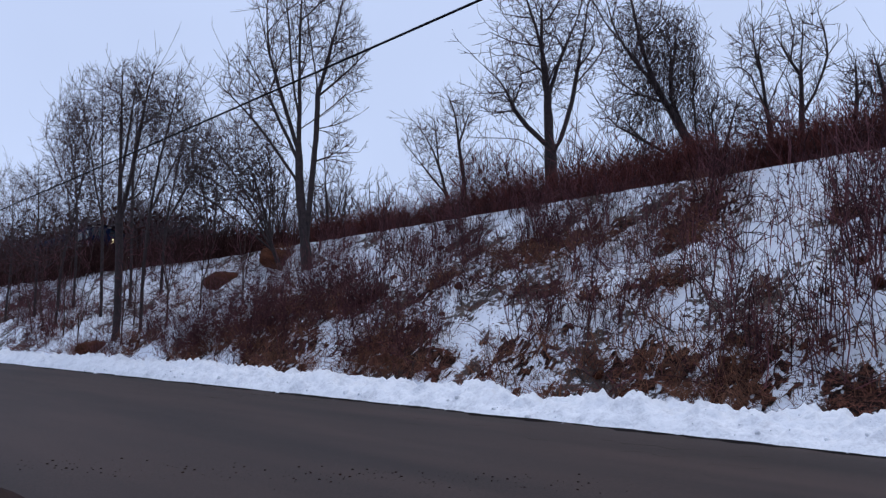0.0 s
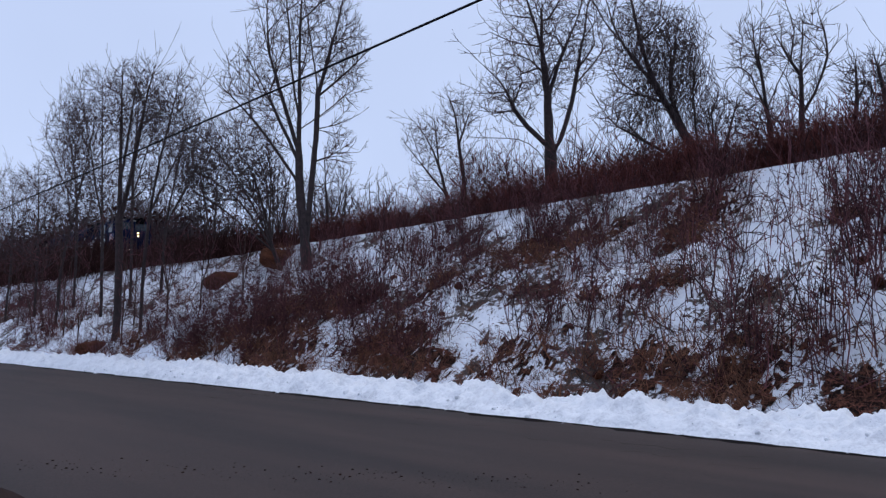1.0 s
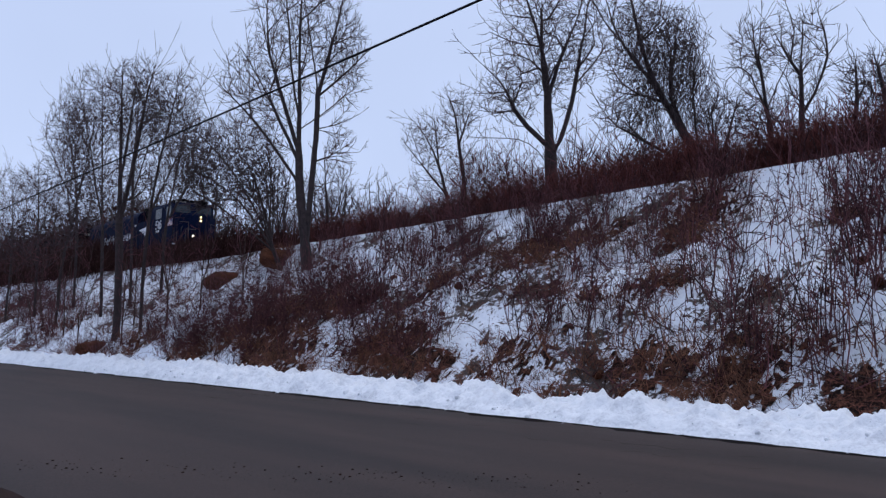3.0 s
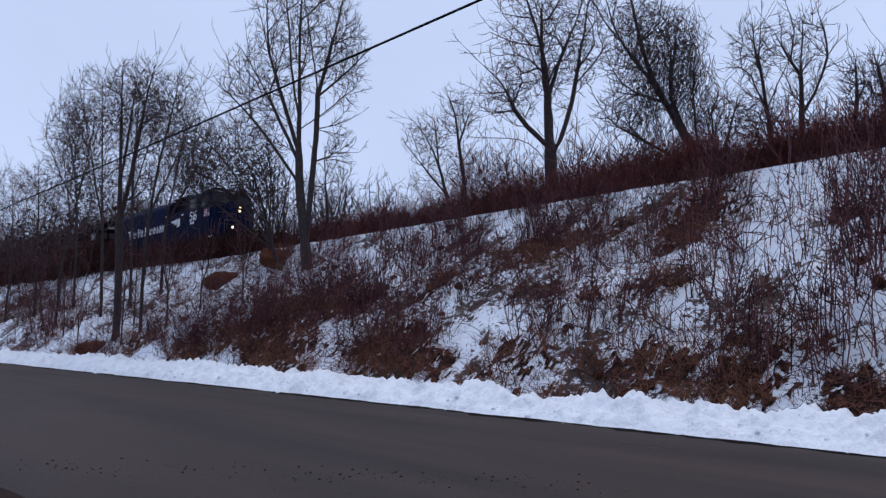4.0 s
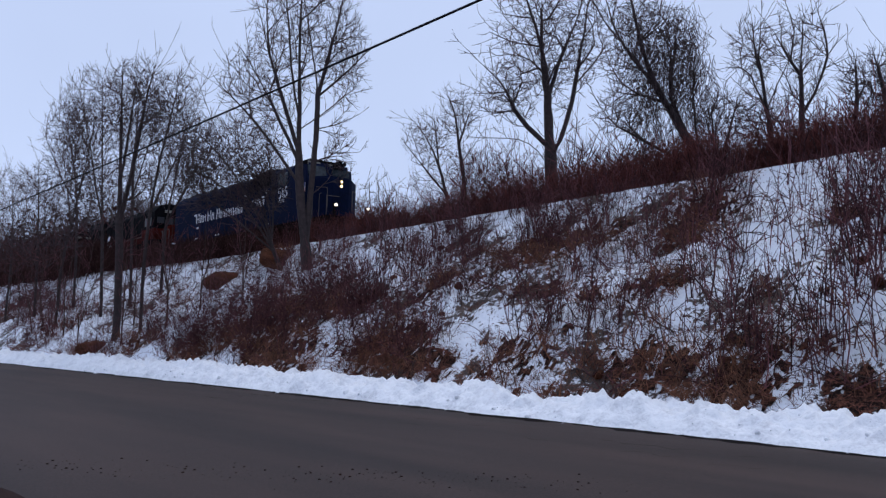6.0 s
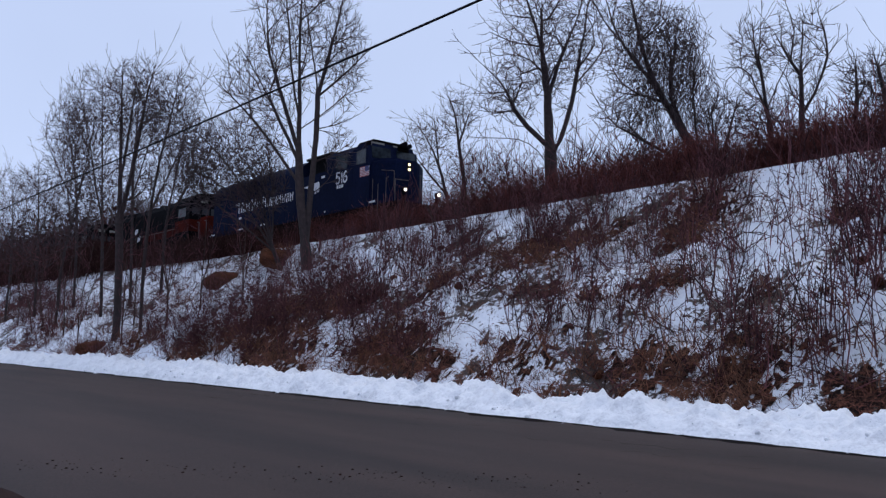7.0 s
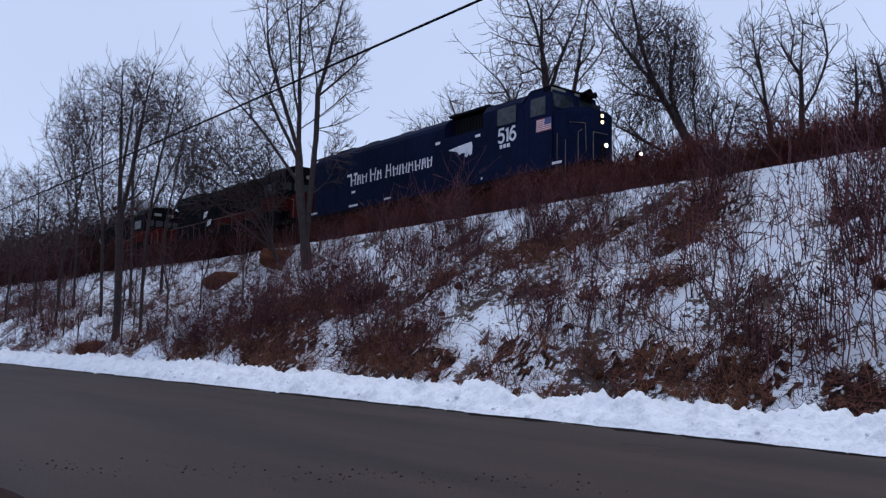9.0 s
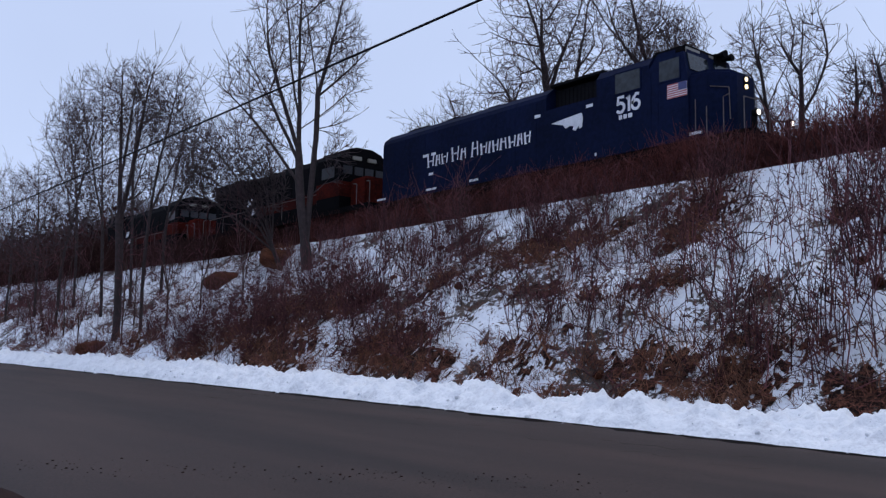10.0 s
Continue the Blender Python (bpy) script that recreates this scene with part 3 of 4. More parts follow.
def hood_locomotive(label):
    """Narrow-hood road switcher with walkways, cab near the front, low nose. Front end at x = 0."""
    loco = tagged(new("locomotive"), label, "locomotive", "locomotives of the train")
    bm = bmesh.new()
    section(bm, [(-0.92, 1.5), (-0.92, 4.3), (-0.7, 4.66), (0.7, 4.66), (0.92, 4.3), (0.92, 1.5)], -18.6, -5.2)
    part("long_hood", bm, M["black"], loco, "black engine hood")
    for k in range(11):
        x = -18.0 + k * 1.15
        for y in (-0.935, 0.935):
            part("hood_door", boxed((x, x + 1.05, y - 0.02, y + 0.02, 1.75, 3.9), bevel=0.012), M["black"], loco)
    part("radiator", boxed((-18.3, -14.6, -1.2, 1.2, 3.9, 4.68), bevel=0.12), M["roof"], loco, "flared sooty radiator section")
    for x in (-17.6, -16.4, -15.2, -10.4, -8.9):
        part("roof_fan", rod(bmesh.new(), (x, 0, 4.6), (x, 0, 4.82), 0.55, 20), M["roof"], loco)
    part("exhaust_stack", boxed((-12.8, -12.0, -0.3, 0.3, 4.6, 4.9), bevel=0.04), M["roof"], loco)
    bm = bmesh.new()
    section(bm, [(-1.5, 1.5), (-1.5, 4.2), (-1.1, 4.66), (-0.5, 4.86), (0.5, 4.86), (1.1, 4.66), (1.5, 4.2), (1.5, 1.5)], -5.2, -3.0)
    part("cab", bm, M["black"], loco, "black driver's cab with arched roof")
    part("nose", boxed((-3.0, -1.5, -0.85, 0.85, 1.5, 3.1), bevel=0.12), M["orange"], loco, "faded red-orange low nose")
    part("cab_band", boxed((-5.22, -2.99, -1.512, 1.512, 2.15, 2.95)), M["orange"], loco, "faded red-orange band")
    part("hood_band", boxed((-12.5, -5.2, -0.965, 0.965, 2.15, 2.75)), M["dim"], loco, "grimy dark red band")
    for y0, y1 in ((-1.3, -0.75), (-0.6, -0.06), (0.06, 0.6), (0.75, 1.3)):
        w = part("windscreen", boxed((-3.0, -2.975, y0 - 0.05, y1 + 0.05, 3.3, 3.86), bevel=0.008), M["black"], loco)
        part("pane", boxed((-2.98, -2.965, y0, y1, 3.36, 3.8)), M["dark_glass"], w)
    for s in (-1, 1):
        w = part("window", boxed((-4.8, -3.4, s * 1.5 - 0.02, s * 1.5 + 0.02, 3.1, 3.86), bevel=0.008), M["black"], loco)
        part("pane", boxed((-4.72, -3.48, s * 1.5 - 0.03, s * 1.5 + 0.03, 3.18, 3.78)), M["dark_glass"], w)
    for y in (-0.75, 0.2):
        part("number_board", boxed((-3.0, -2.9, y, y + 0.55, 4.16, 4.36), bevel=0.02), M["board"], loco)
    part("walkway", boxed((-19.6, -0.3, -1.5, 1.5, 1.2, 1.5), bevel=0.03), M["black"], loco)
    for x in (-0.5, -19.65):
        part("pilot", boxed((x, x + 0.22, -1.4, 1.4, 0.3, 1.25), bevel=0.03), M["black"], loco)
    for s in (-1, 1):
        bm = bmesh.new()
        y = s * 1.42
        grab(bm, [(-18.5, y, 2.5), (-5.3, y, 2.5)], 0.02)
        for k in range(8):
            x = -18.4 + k * 1.87
            grab(bm, [(x, y, 1.5), (x, y, 2.5)], 0.02)
        for x in (-0.35, -1.5, -19.4):
            grab(bm, [(x, y, 0.5), (x, y, 2.55), (x + 0.3 * (-1 if x > -5 else 1), y, 2.6)], 0.025)
        part("handrail", bm, M["rail_paint"], loco, "dull pale handrails")
    for x, z in ((-14.2, 2.9), (-13.6, 2.3)):
        bm = bmesh.new()
        prism(bm, [(x, z), (x + 0.5, z + 0.1), (x + 0.65, z + 0.45), (x + 0.1, z + 0.4)], -0.985, -0.97)
        part("worn_emblem", bm, M["white"], loco, "worn white emblem")
    wheels = running_gear(loco, 0.0, (-15.8, -4.1))
    return loco, wheels


train = []
loco, wheels = lead_locomotive()
train.append((loco, wheels, 0.0))
second, wheels = hood_locomotive("dark locomotive with red-orange band and cab leading")
train.append((second, wheels, -0.85))
third, wheels = hood_locomotive("sooty dark locomotive coupled last behind the others")
train.append((third, wheels, -21.3))


def motions():
    """The train rolls along the track, gently gaining speed; wheels turn."""
    for thing, sets, lag in train:
        rows = []
        for k in range(11):
            u = k - 10.0
            rows.append((float(k), pose(-34.792 + 6.286 * u + 0.028 * u * u + lag, TRACK_Y, RAIL)))
        walk(thing, rows)
        for w in sets:
            x, y, z = w.location
            rows = []
            for k in range(101):
                u = k / 10 - 10.0
                roll = (6.286 * u + 0.028 * u * u) / 0.51
                rows.append((k / 10, pose(x, y, z, 0, math.degrees(roll), 0)))
            walk(w, rows)

# ---------------------------------------------------------------- bare trees


def unit(v):
    n = math.sqrt(v[0] * v[0] + v[1] * v[1] + v[2] * v[2]) + 1e-9
    return (v[0] / n, v[1] / n, v[2] / n)


ACROSS, DEEP = np.array((0.636, 0.772, 0.0)), np.array((-0.772, 0.636, 0.0))


def smooth_line(pts, step):
    """Points at even steps along a softly rounded polyline."""
    p = np.array(pts, float)
    for _ in range(2):
        q = np.repeat(p, 2, axis=0)[1:-1].copy()
        q[0::2], q[1::2] = 0.75 * p[:-1] + 0.25 * p[1:], 0.25 * p[:-1] + 0.75 * p[1:]
        p = np.vstack([p[:1], q, p[-1:]])
    d = np.concatenate([[0], np.cumsum(np.linalg.norm(np.diff(p, axis=0), axis=1))])
    n = max(3, int(d[-1] / step) + 1)
    u = np.linspace(0, d[-1], n)
    return np.stack([np.interp(u, d, p[:, k]) for k in range(3)], 1)


def branching(rng, stems, lobes, radius, thin, wob, acute, arch):
    """Stems first, then one branch to each bud of the crown from the branch that reaches it best."""
    room = 26 * sum(b[4] for b in lobes) + 400 * len(stems) + 100
    pos, way = np.zeros((room, 3)), np.zeros((room, 3))
    used, paths = 0, []

    def add(pts, parent):
        nonlocal used
        d = np.gradient(pts, axis=0)
        d /= np.linalg.norm(d, axis=1, keepdims=True) + 1e-9
        n = len(pts)
        pos[used:used + n], way[used:used + n] = pts, d
        paths.append((used, n, parent))
        used += n

    for i, line in enumerate(stems):
        p = [ACROSS * a + np.array((0, 0, h)) for a, h in line]
        bend = 0.0
        for k in range(1, len(p)):
            bend += rng.gauss(0, 0.12)
            p[k] = p[k] + DEEP * bend * min(1.0, 0.4 * k)
        parent = -1
        if i:
            parent = int(np.argmin(np.linalg.norm(pos[:used] - p[0], axis=1)))
            shift = pos[parent] - p[0]
            p = [q + shift * (1 - k / (len(p) - 1)) for k, q in enumerate(p)]
        line = smooth_line(p, 0.5)
        for k in range(1, len(line)):
            line[k] += np.array((rng.gauss(0, 1), rng.gauss(0, 1), 0)) * 0.25 * wob
        add(line, parent)
    firm = used
    buds = []
    for a, h, ra, rh, n in lobes:
        for _ in range(int(2.1 * n)):
            v = np.array(unit((rng.gauss(0, 1), rng.gauss(0, 1), rng.gauss(0, 1)))) * rng.random() ** 0.4
            buds.append(ACROSS * (a + v[0] * ra) + DEEP * v[1] * ra * 0.7 + np.array((0, 0, h + v[2] * rh)))
    for first, n, parent in paths:
        for k in range(first + int(0.45 * n), first + n):
            for _ in range(2):
                v = np.array((rng.gauss(0, 0.55), rng.gauss(0, 0.55), rng.gauss(0.35, 0.4))) + way[k] * rng.uniform(0.1, 0.9)
                buds.append(pos[k] + v)
    rng.shuffle(buds)
    for b in buds:
        if b[2] < 0.4:
            continue
        v = b - pos[:used]
        far = np.linalg.norm(v, axis=1) + 1e-6
        c = (v * way[:used]).sum(1) / far
        cost = far * (1 + acute * (1 - c)) + 4.0 * (c < 0.15) + 2.0 * (v[:, 2] < -0.3)
        k = int(np.argmin(cost))
        dist = float(far[k])
        if dist < 0.12 or dist > 5:
            continue
        side = np.array((v[k][0], v[k][1], 0.0))
        mid = pos[k] + 0.5 * v[k] + arch * side - np.array((0, 0, 0.6 * arch * dist))
        n = max(3, min(9, int(dist / 0.28) + 2))
        u = np.linspace(0, 1, n)[:, None]
        line = (1 - u) ** 2 * pos[k] + 2 * u * (1 - u) * mid + u * u * b
        for j in range(1, n):
            line[j] += np.array((rng.gauss(0, 1), rng.gauss(0, 1), rng.gauss(0, 0.7))) * wob * dist / n
        add(line, k)
    weight = np.zeros(used)
    for first, n, parent in reversed(paths):
        w = 1.0
        for k in range(first + n - 1, first - 1, -1):
            weight[k] += w
            w = weight[k]
        if parent >= 0:
            weight[parent] += w
    rad = thin + (radius - thin) * ((weight - 1) / weight[0]) ** 0.63
    lines = []
    for first, n, parent in paths:
        p, r = pos[first:first + n].copy(), rad[first:first + n].copy()
        if parent >= 0:
            r[0] = min(r[0] * 1.15, rad[parent])
        r[-1] *= 0.75
        lines.append((p, r))
    twigs = []
    for first, n, parent in paths:
        if first < firm:
            continue
        for _ in range(2):
            k = rng.randrange(first + 1, first + n)
            L = rng.uniform(0.2, 0.5)
            d = way[k] + np.array((rng.gauss(0, 0.3), rng.gauss(0, 0.3), rng.gauss(0.12, 0.25)))
            d /= np.linalg.norm(d)
            m = pos[k] + d * L * 0.5
            twigs.append((np.array([pos[k], m, m + (d + np.array((0, 0, arch))) * L * 0.5]), np.array([1, 0.85, 0.6]) * thin * 0.85))
    return lines, twigs


def tree(name, x, y, radius, stems, lobes, seed, label, bark="bark", twig="twig", group="", thin=0.010, wob=0.03, acute=2.4, arch=0.06):
    """stems: lines of (across, up) from the foot; lobes: rounded parts of the crown (across, up, half width, half height, buds)."""
    rng = random.Random(seed)
    root = tagged(new(name), label, "tree", group)
    root.location = (x, y, ground_z(x, y) - 0.15)
    lines, twigs = branching(rng, stems, lobes, radius, thin, wob, acute, arch)
    lines[0][1][0] *= 1.3
    for i, (p, r) in enumerate(lines):
        if i < len(stems) and r[0] > 0.09:
            tube_mesh("trunk", [(p, r)], M[bark], root, sides=8)
        elif r[0] > 0.045 or i < len(stems):
            tube_mesh("limb", [(p, r)], M[bark], root, sides=5)
        else:
            twigs.append((p, r))
    tagged(tube_mesh("crown", twigs, M[twig], root, sides=3), kind="stuff")
    return root


def upright(rng, h, sway=0.12, forks=2):
    """Stems of a slim tree: a leader and a few steep forks off it."""
    lean = rng.uniform(-sway, sway) * h
    out = [[(0.0, 0.0), (lean * 0.3 + rng.gauss(0, 0.03) * h, h * 0.4), (lean * 0.6, h * 0.7), (lean, h)]]
    for _ in range(forks):
        t, s = rng.uniform(0.12, 0.45), rng.choice((-1, 1)) * rng.uniform(0.1, 0.28)
        out.append([(lean * 0.3 * t / 0.4, h * t), (lean * t + s * 0.6 * h * (1 - t), h * (t + 0.45 * (1 - t))), (lean + s * h * 0.8, h * rng.uniform(0.75, 0.95))])
    return out, lean


# two-stemmed tree on the bank, in front of the railway
tree("twin_tree", -34.41, 20.6, 0.26, [[(0.0, 0.0), (-0.25, 1.87), (-0.47, 3.5), (-0.62, 5.26), (-0.65, 7.4), (-0.72, 9.67), (-0.77, 11.93), (-0.67, 14.2)], [(0.18, 1.11), (0.16, 2.12), (0.21, 3.88), (0.31, 6.4), (0.28, 8.41), (-0.12, 10.42), (-0.52, 12.19), (-0.88, 13.7)], [(0.28, 8.29), (0.76, 10.68), (1.04, 12.19), (1.19, 13.7)], [(-0.65, 7.15), (-1.03, 8.91), (-1.23, 10.93), (-1.5, 13.19)], [(-0.6, 4.89), (-1.5, 6.77), (-2.64, 9.04), (-3.69, 10.68)], [(-0.62, 5.64), (-1.33, 7.66), (-2.08, 9.92), (-2.69, 12.19)], [(-0.52, 3.88), (-2.39, 6.52), (-3.77, 8.03), (-4.73, 8.74)], [(0.31, 6.52), (1.39, 6.85), (2.15, 7.4)], [(0.28, 8.03), (1.39, 9.12), (2.4, 10.3)], [(0.26, 5.14), (1.14, 5.52), (1.69, 5.26)]],
     [(-0.62, 11.68, 2.64, 3.78, 560), (-3.01, 8.66, 1.51, 2.01, 190), (1.39, 9.92, 1.01, 2.52, 190), (1.14, 5.64, 0.7, 1.64, 70), (-1.88, 7.15, 1.38, 2.01, 110)], 11, "tall bare two-stemmed tree high on the snowy bank", thin=0.010)
tree("bushy_tree", -37.41, 21.0, 0.11, [[(0.0, 0.0), (-1.33, 2.93), (-2.94, 5.34), (-4.42, 6.74)], [(0.01, 1.05), (-1.6, 3.2), (-3.48, 4.54), (-5.36, 5.08)], [(-0.05, 1.05), (-0.93, 3.73), (-2.14, 6.15), (-3.43, 7.49)], [(-0.05, 1.32), (-0.53, 4.0), (-1.33, 5.88), (-2.0, 7.17)], [(-0.05, 1.05), (-1.87, 2.39), (-3.48, 3.47), (-4.69, 3.87)], [(-0.13, 1.59), (-0.26, 3.73), (-0.8, 5.61), (-1.01, 6.42)], [(0.01, 1.05), (-1.2, 4.0), (-3.21, 6.42), (-4.55, 9.36)]],
     [(-2.81, 5.21, 2.83, 2.24, 913), (-1.2, 4.0, 1.39, 1.79, 261), (-4.15, 4.0, 1.23, 1.35, 195)], 19, "spreading many-stemmed bare tree with arching limbs on the bank", thin=0.011, arch=0.1)
# cluster at the foot of the bank further along
tree("tree", -44.91, 16.0, 0.2, [[(0.0, 0.0), (-0.05, 3.56), (-0.19, 6.38), (-0.36, 9.2), (-0.5, 12.02), (-0.58, 14.13)], [(-0.13, 5.82), (0.29, 7.79), (0.66, 10.33), (0.94, 12.58), (1.33, 14.49)], [(-0.27, 8.07), (0.01, 10.89), (0.15, 13.71)]],
     [(0.29, 12.02, 1.76, 2.81, 495), (0.01, 7.79, 1.83, 1.63, 165)], 30, "slender bare tree in a cluster at the foot of the bank", thin=0.010, arch=0.12, group="bare trees in the cluster")
tree("tree", -51.76, 17.5, 0.085, [[(0.0, 0.0), (-0.18, 4.18), (-0.41, 7.4), (-0.57, 10.61), (-0.83, 14.15)], [(-0.25, 5.46), (-0.89, 8.04), (-1.53, 10.94), (-2.24, 13.51)]],
     [(-1.21, 11.74, 2.02, 3.38, 495), (-1.21, 8.04, 1.74, 1.69, 135), (-0.73, 7.28, 2.22, 2.54, 150)], 31, "slender bare tree in a cluster at the foot of the bank", thin=0.010, arch=0.12, group="bare trees in the cluster")
tree("tree", -43.07, 16.5, 0.085, [[(0.0, 0.0), (-0.05, 3.09), (0.06, 5.84), (0.39, 8.32), (0.78, 10.79), (1.22, 12.99)], [(0.06, 5.84), (1.11, 8.32), (1.85, 10.52), (2.32, 12.03)]],
     [(1.03, 10.93, 1.43, 2.46, 390), (0.89, 7.76, 1.34, 1.45, 135)], 32, "slender bare tree in a cluster at the foot of the bank", thin=0.010, arch=0.12, group="bare trees in the cluster")
tree("tree", -59.95, 18.5, 0.085, [[(0.0, 0.0), (-0.06, 4.18), (-0.28, 7.84), (-0.9, 11.14), (-1.75, 13.88)], [(-0.17, 6.38), (-1.38, 8.58), (-2.48, 11.14)]],
     [(-1.16, 11.5, 1.78, 3.08, 360), (-0.70, 7.13, 1.96, 2.31, 150)], 33, "slender bare tree in a cluster at the foot of the bank", thin=0.010, arch=0.12, group="bare trees in the cluster")
tree("tree", -48.21, 19.5, 0.085, [[(0.0, 0.0), (0.04, 4.14), (0.51, 6.65), (0.89, 9.78)], [(0.04, 4.14), (1.14, 6.34), (1.92, 8.22)]],
     [(0.98, 8.37, 1.43, 2.47, 300)], 34, "slender bare tree in a cluster at the foot of the bank", thin=0.010, arch=0.12, group="bare trees in the cluster")
tree("tree", -65.03, 17.5, 0.085, [[(0.0, 0.0), (-0.07, 4.68), (-0.18, 7.77), (-0.37, 10.86)], [(-0.1, 5.84), (0.78, 8.54), (1.17, 10.86)]],
     [(-0.18, 8.74, 2.08, 2.44, 300), (-0.11, 5.42, 2.29, 1.83, 150)], 35, "slender bare tree in a cluster at the foot of the bank", thin=0.010, arch=0.12, group="bare trees in the cluster")
tree("tree", -57.70, 16.8, 0.085, [[(0.0, 0.0), (0.08, 3.62), (0.43, 6.4), (0.95, 9.87), (1.47, 13.7)], [(0.43, 6.4), (-0.09, 9.18), (-0.44, 11.61)]],
     [(0.95, 11.26, 1.80, 3.29, 300), (0.57, 6.98, 1.98, 2.47, 150)], 36, "slender bare tree in a cluster at the foot of the bank", thin=0.010, arch=0.12, group="bare trees in the cluster")
tree("tree", -71.43, 17.2, 0.085, [[(0.0, 0.0), (0.18, 5.26), (-0.11, 9.84), (-0.32, 11.92)]],
     [(-0.11, 9.42, 2.47, 2.62, 285), (-0.07, 5.84, 2.72, 1.97, 150)], 37, "slender bare tree in a cluster at the foot of the bank", thin=0.010, arch=0.12, group="bare trees in the cluster")
tree("tree", -50.29, 18.6, 0.085, [[(0.0, 0.0), (-0.12, 4.14), (-0.25, 7.01), (-0.18, 10.21), (-0.12, 13.56)], [(-0.18, 6.69), (0.49, 9.25), (1.03, 11.81)]],
     [(0.07, 10.21, 1.65, 3.53, 360)], 38, "slender bare tree in a cluster at the foot of the bank", thin=0.010, arch=0.12, group="bare trees in the cluster")
# trees across the track
tree("forked_tree", -29.36, 31, 0.31, [[(0.0, 0.0), (-0.05, 2.64), (-0.11, 4.93), (-0.27, 6.69), (-0.3, 8.85), (-0.76, 10.74), (-1.35, 12.63)], [(0.0, 4.8), (0.68, 6.15), (1.13, 8.31), (1.49, 10.47), (1.84, 12.9)], [(-0.3, 7.63), (0.32, 9.66), (1.13, 11.55), (1.54, 12.9)], [(-0.32, 5.2), (-1.29, 6.09), (-2.1, 6.96), (-2.43, 8.04), (-3.4, 8.98), (-4.05, 9.6)], [(-0.89, 3.85), (-1.43, 4.93), (-1.97, 5.39), (-2.91, 5.47), (-4.4, 5.53)], [(1.3, 8.31), (2.54, 9.93), (2.89, 11.01)], [(-0.3, 8.58), (-1.29, 9.66), (-2.64, 9.71), (-3.32, 9.52)], [(-2.37, 7.9), (-3.45, 7.71), (-3.99, 8.04)], [(-0.62, 10.33), (-2.1, 10.47), (-3.18, 10.87)], [(-1.97, 6.82), (-2.91, 6.74), (-3.72, 6.96)], [(-0.22, 6.69), (-0.54, 9.39), (-0.62, 12.09)]],
     [(-0.62, 10.47, 2.56, 2.43, 364), (1.54, 10.47, 1.35, 2.43, 182), (-2.1, 7.77, 1.62, 1.62, 210), (0.19, 8.58, 1.35, 1.89, 84), (-0.49, 13.2, 2.97, 1.6, 168)], 52, "big bare forked tree standing beyond the railway track", thin=0.011, wob=0.06, acute=1.3)
tree("small_tree", -35.98, 31.5, 0.11, [[(0.0, 0.0), (-0.24, 3.9), (-0.67, 6.64), (-0.91, 8.46), (-1.4, 9.43)], [(-0.67, 6.64), (-0.12, 8.46), (0.25, 9.74)], [(-0.45, 5.42), (0.61, 7.24)]],
     [(-0.67, 8.31, 1.15, 1.52, 130), (-0.3, 5.42, 1.22, 1.22, 60)], 61, "small bare tree beyond the railway track", thin=0.009)
tree("small_tree", -37.89, 32, 0.11, [[(0.0, 0.0), (-0.22, 3.01), (-0.85, 5.85), (-1.79, 7.74), (-2.46, 8.43)], [(-0.69, 5.54), (-1.26, 8.84)], [(-0.31, 3.96), (-1.89, 5.85), (-3.15, 7.43)]],
     [(-1.48, 7.27, 1.51, 1.64, 170), (-1.32, 4.9, 1.26, 1.26, 60)], 63, "small bare tree beyond the railway track", thin=0.009)
vines = tree("leaning_tree", -20.14, 31.5, 0.24, [[(0.0, 0.0), (-0.91, 2.97), (-2.05, 4.78), (-2.96, 6.15), (-4.09, 7.74), (-5.18, 9.1), (-5.8, 10.24)], [(-1.37, 3.65), (-2.28, 5.47), (-2.05, 7.74), (-1.78, 9.37)], [(-2.05, 4.78), (-3.18, 6.83), (-3.59, 8.65), (-3.87, 10.24)], [(-2.91, 6.15), (-4.5, 8.19), (-4.91, 10.01)], [(-0.68, 2.28), (-3.18, 3.76), (-4.89, 4.67), (-5.57, 6.15)], [(-1.14, 2.97), (-1.48, 5.24), (-1.32, 7.51)]],
     [(-3.18, 7.51, 2.0, 2.5, 620), (-1.71, 6.71, 0.73, 1.82, 230), (-4.09, 5.12, 1.36, 1.02, 170), (-4.3, 10.2, 1.9, 1.4, 140)], 73, "leaning bare tree wrapped in tangled vines beyond the track", thin=0.010, wob=0.08, acute=1.3)
rng = random.Random(5)
lines = []
for k in range(900):
    h = rng.uniform(3.2, 9.6)
    a = rng.uniform(-4.4, -1.2) + 0.9 * (1 - abs(h - 6) / 4)
    p0 = ACROSS * a + DEEP * rng.uniform(-1.0, 1.0)
    L, sway = rng.uniform(0.5, 1.9), rng.uniform(-0.1, 0.1)
    pts = [(p0[0] + 0.1 * math.sin(i * 1.3 + k) + sway * i, p0[1] + 0.1 * math.cos(i * 1.1 + k), h - L * i / 5) for i in range(6)]
    lines.append((pts, [0.010] * 6))
tagged(tube_mesh("vine_tangle", lines, M["twig"], vines, "tangled hanging vines"), kind="stuff")
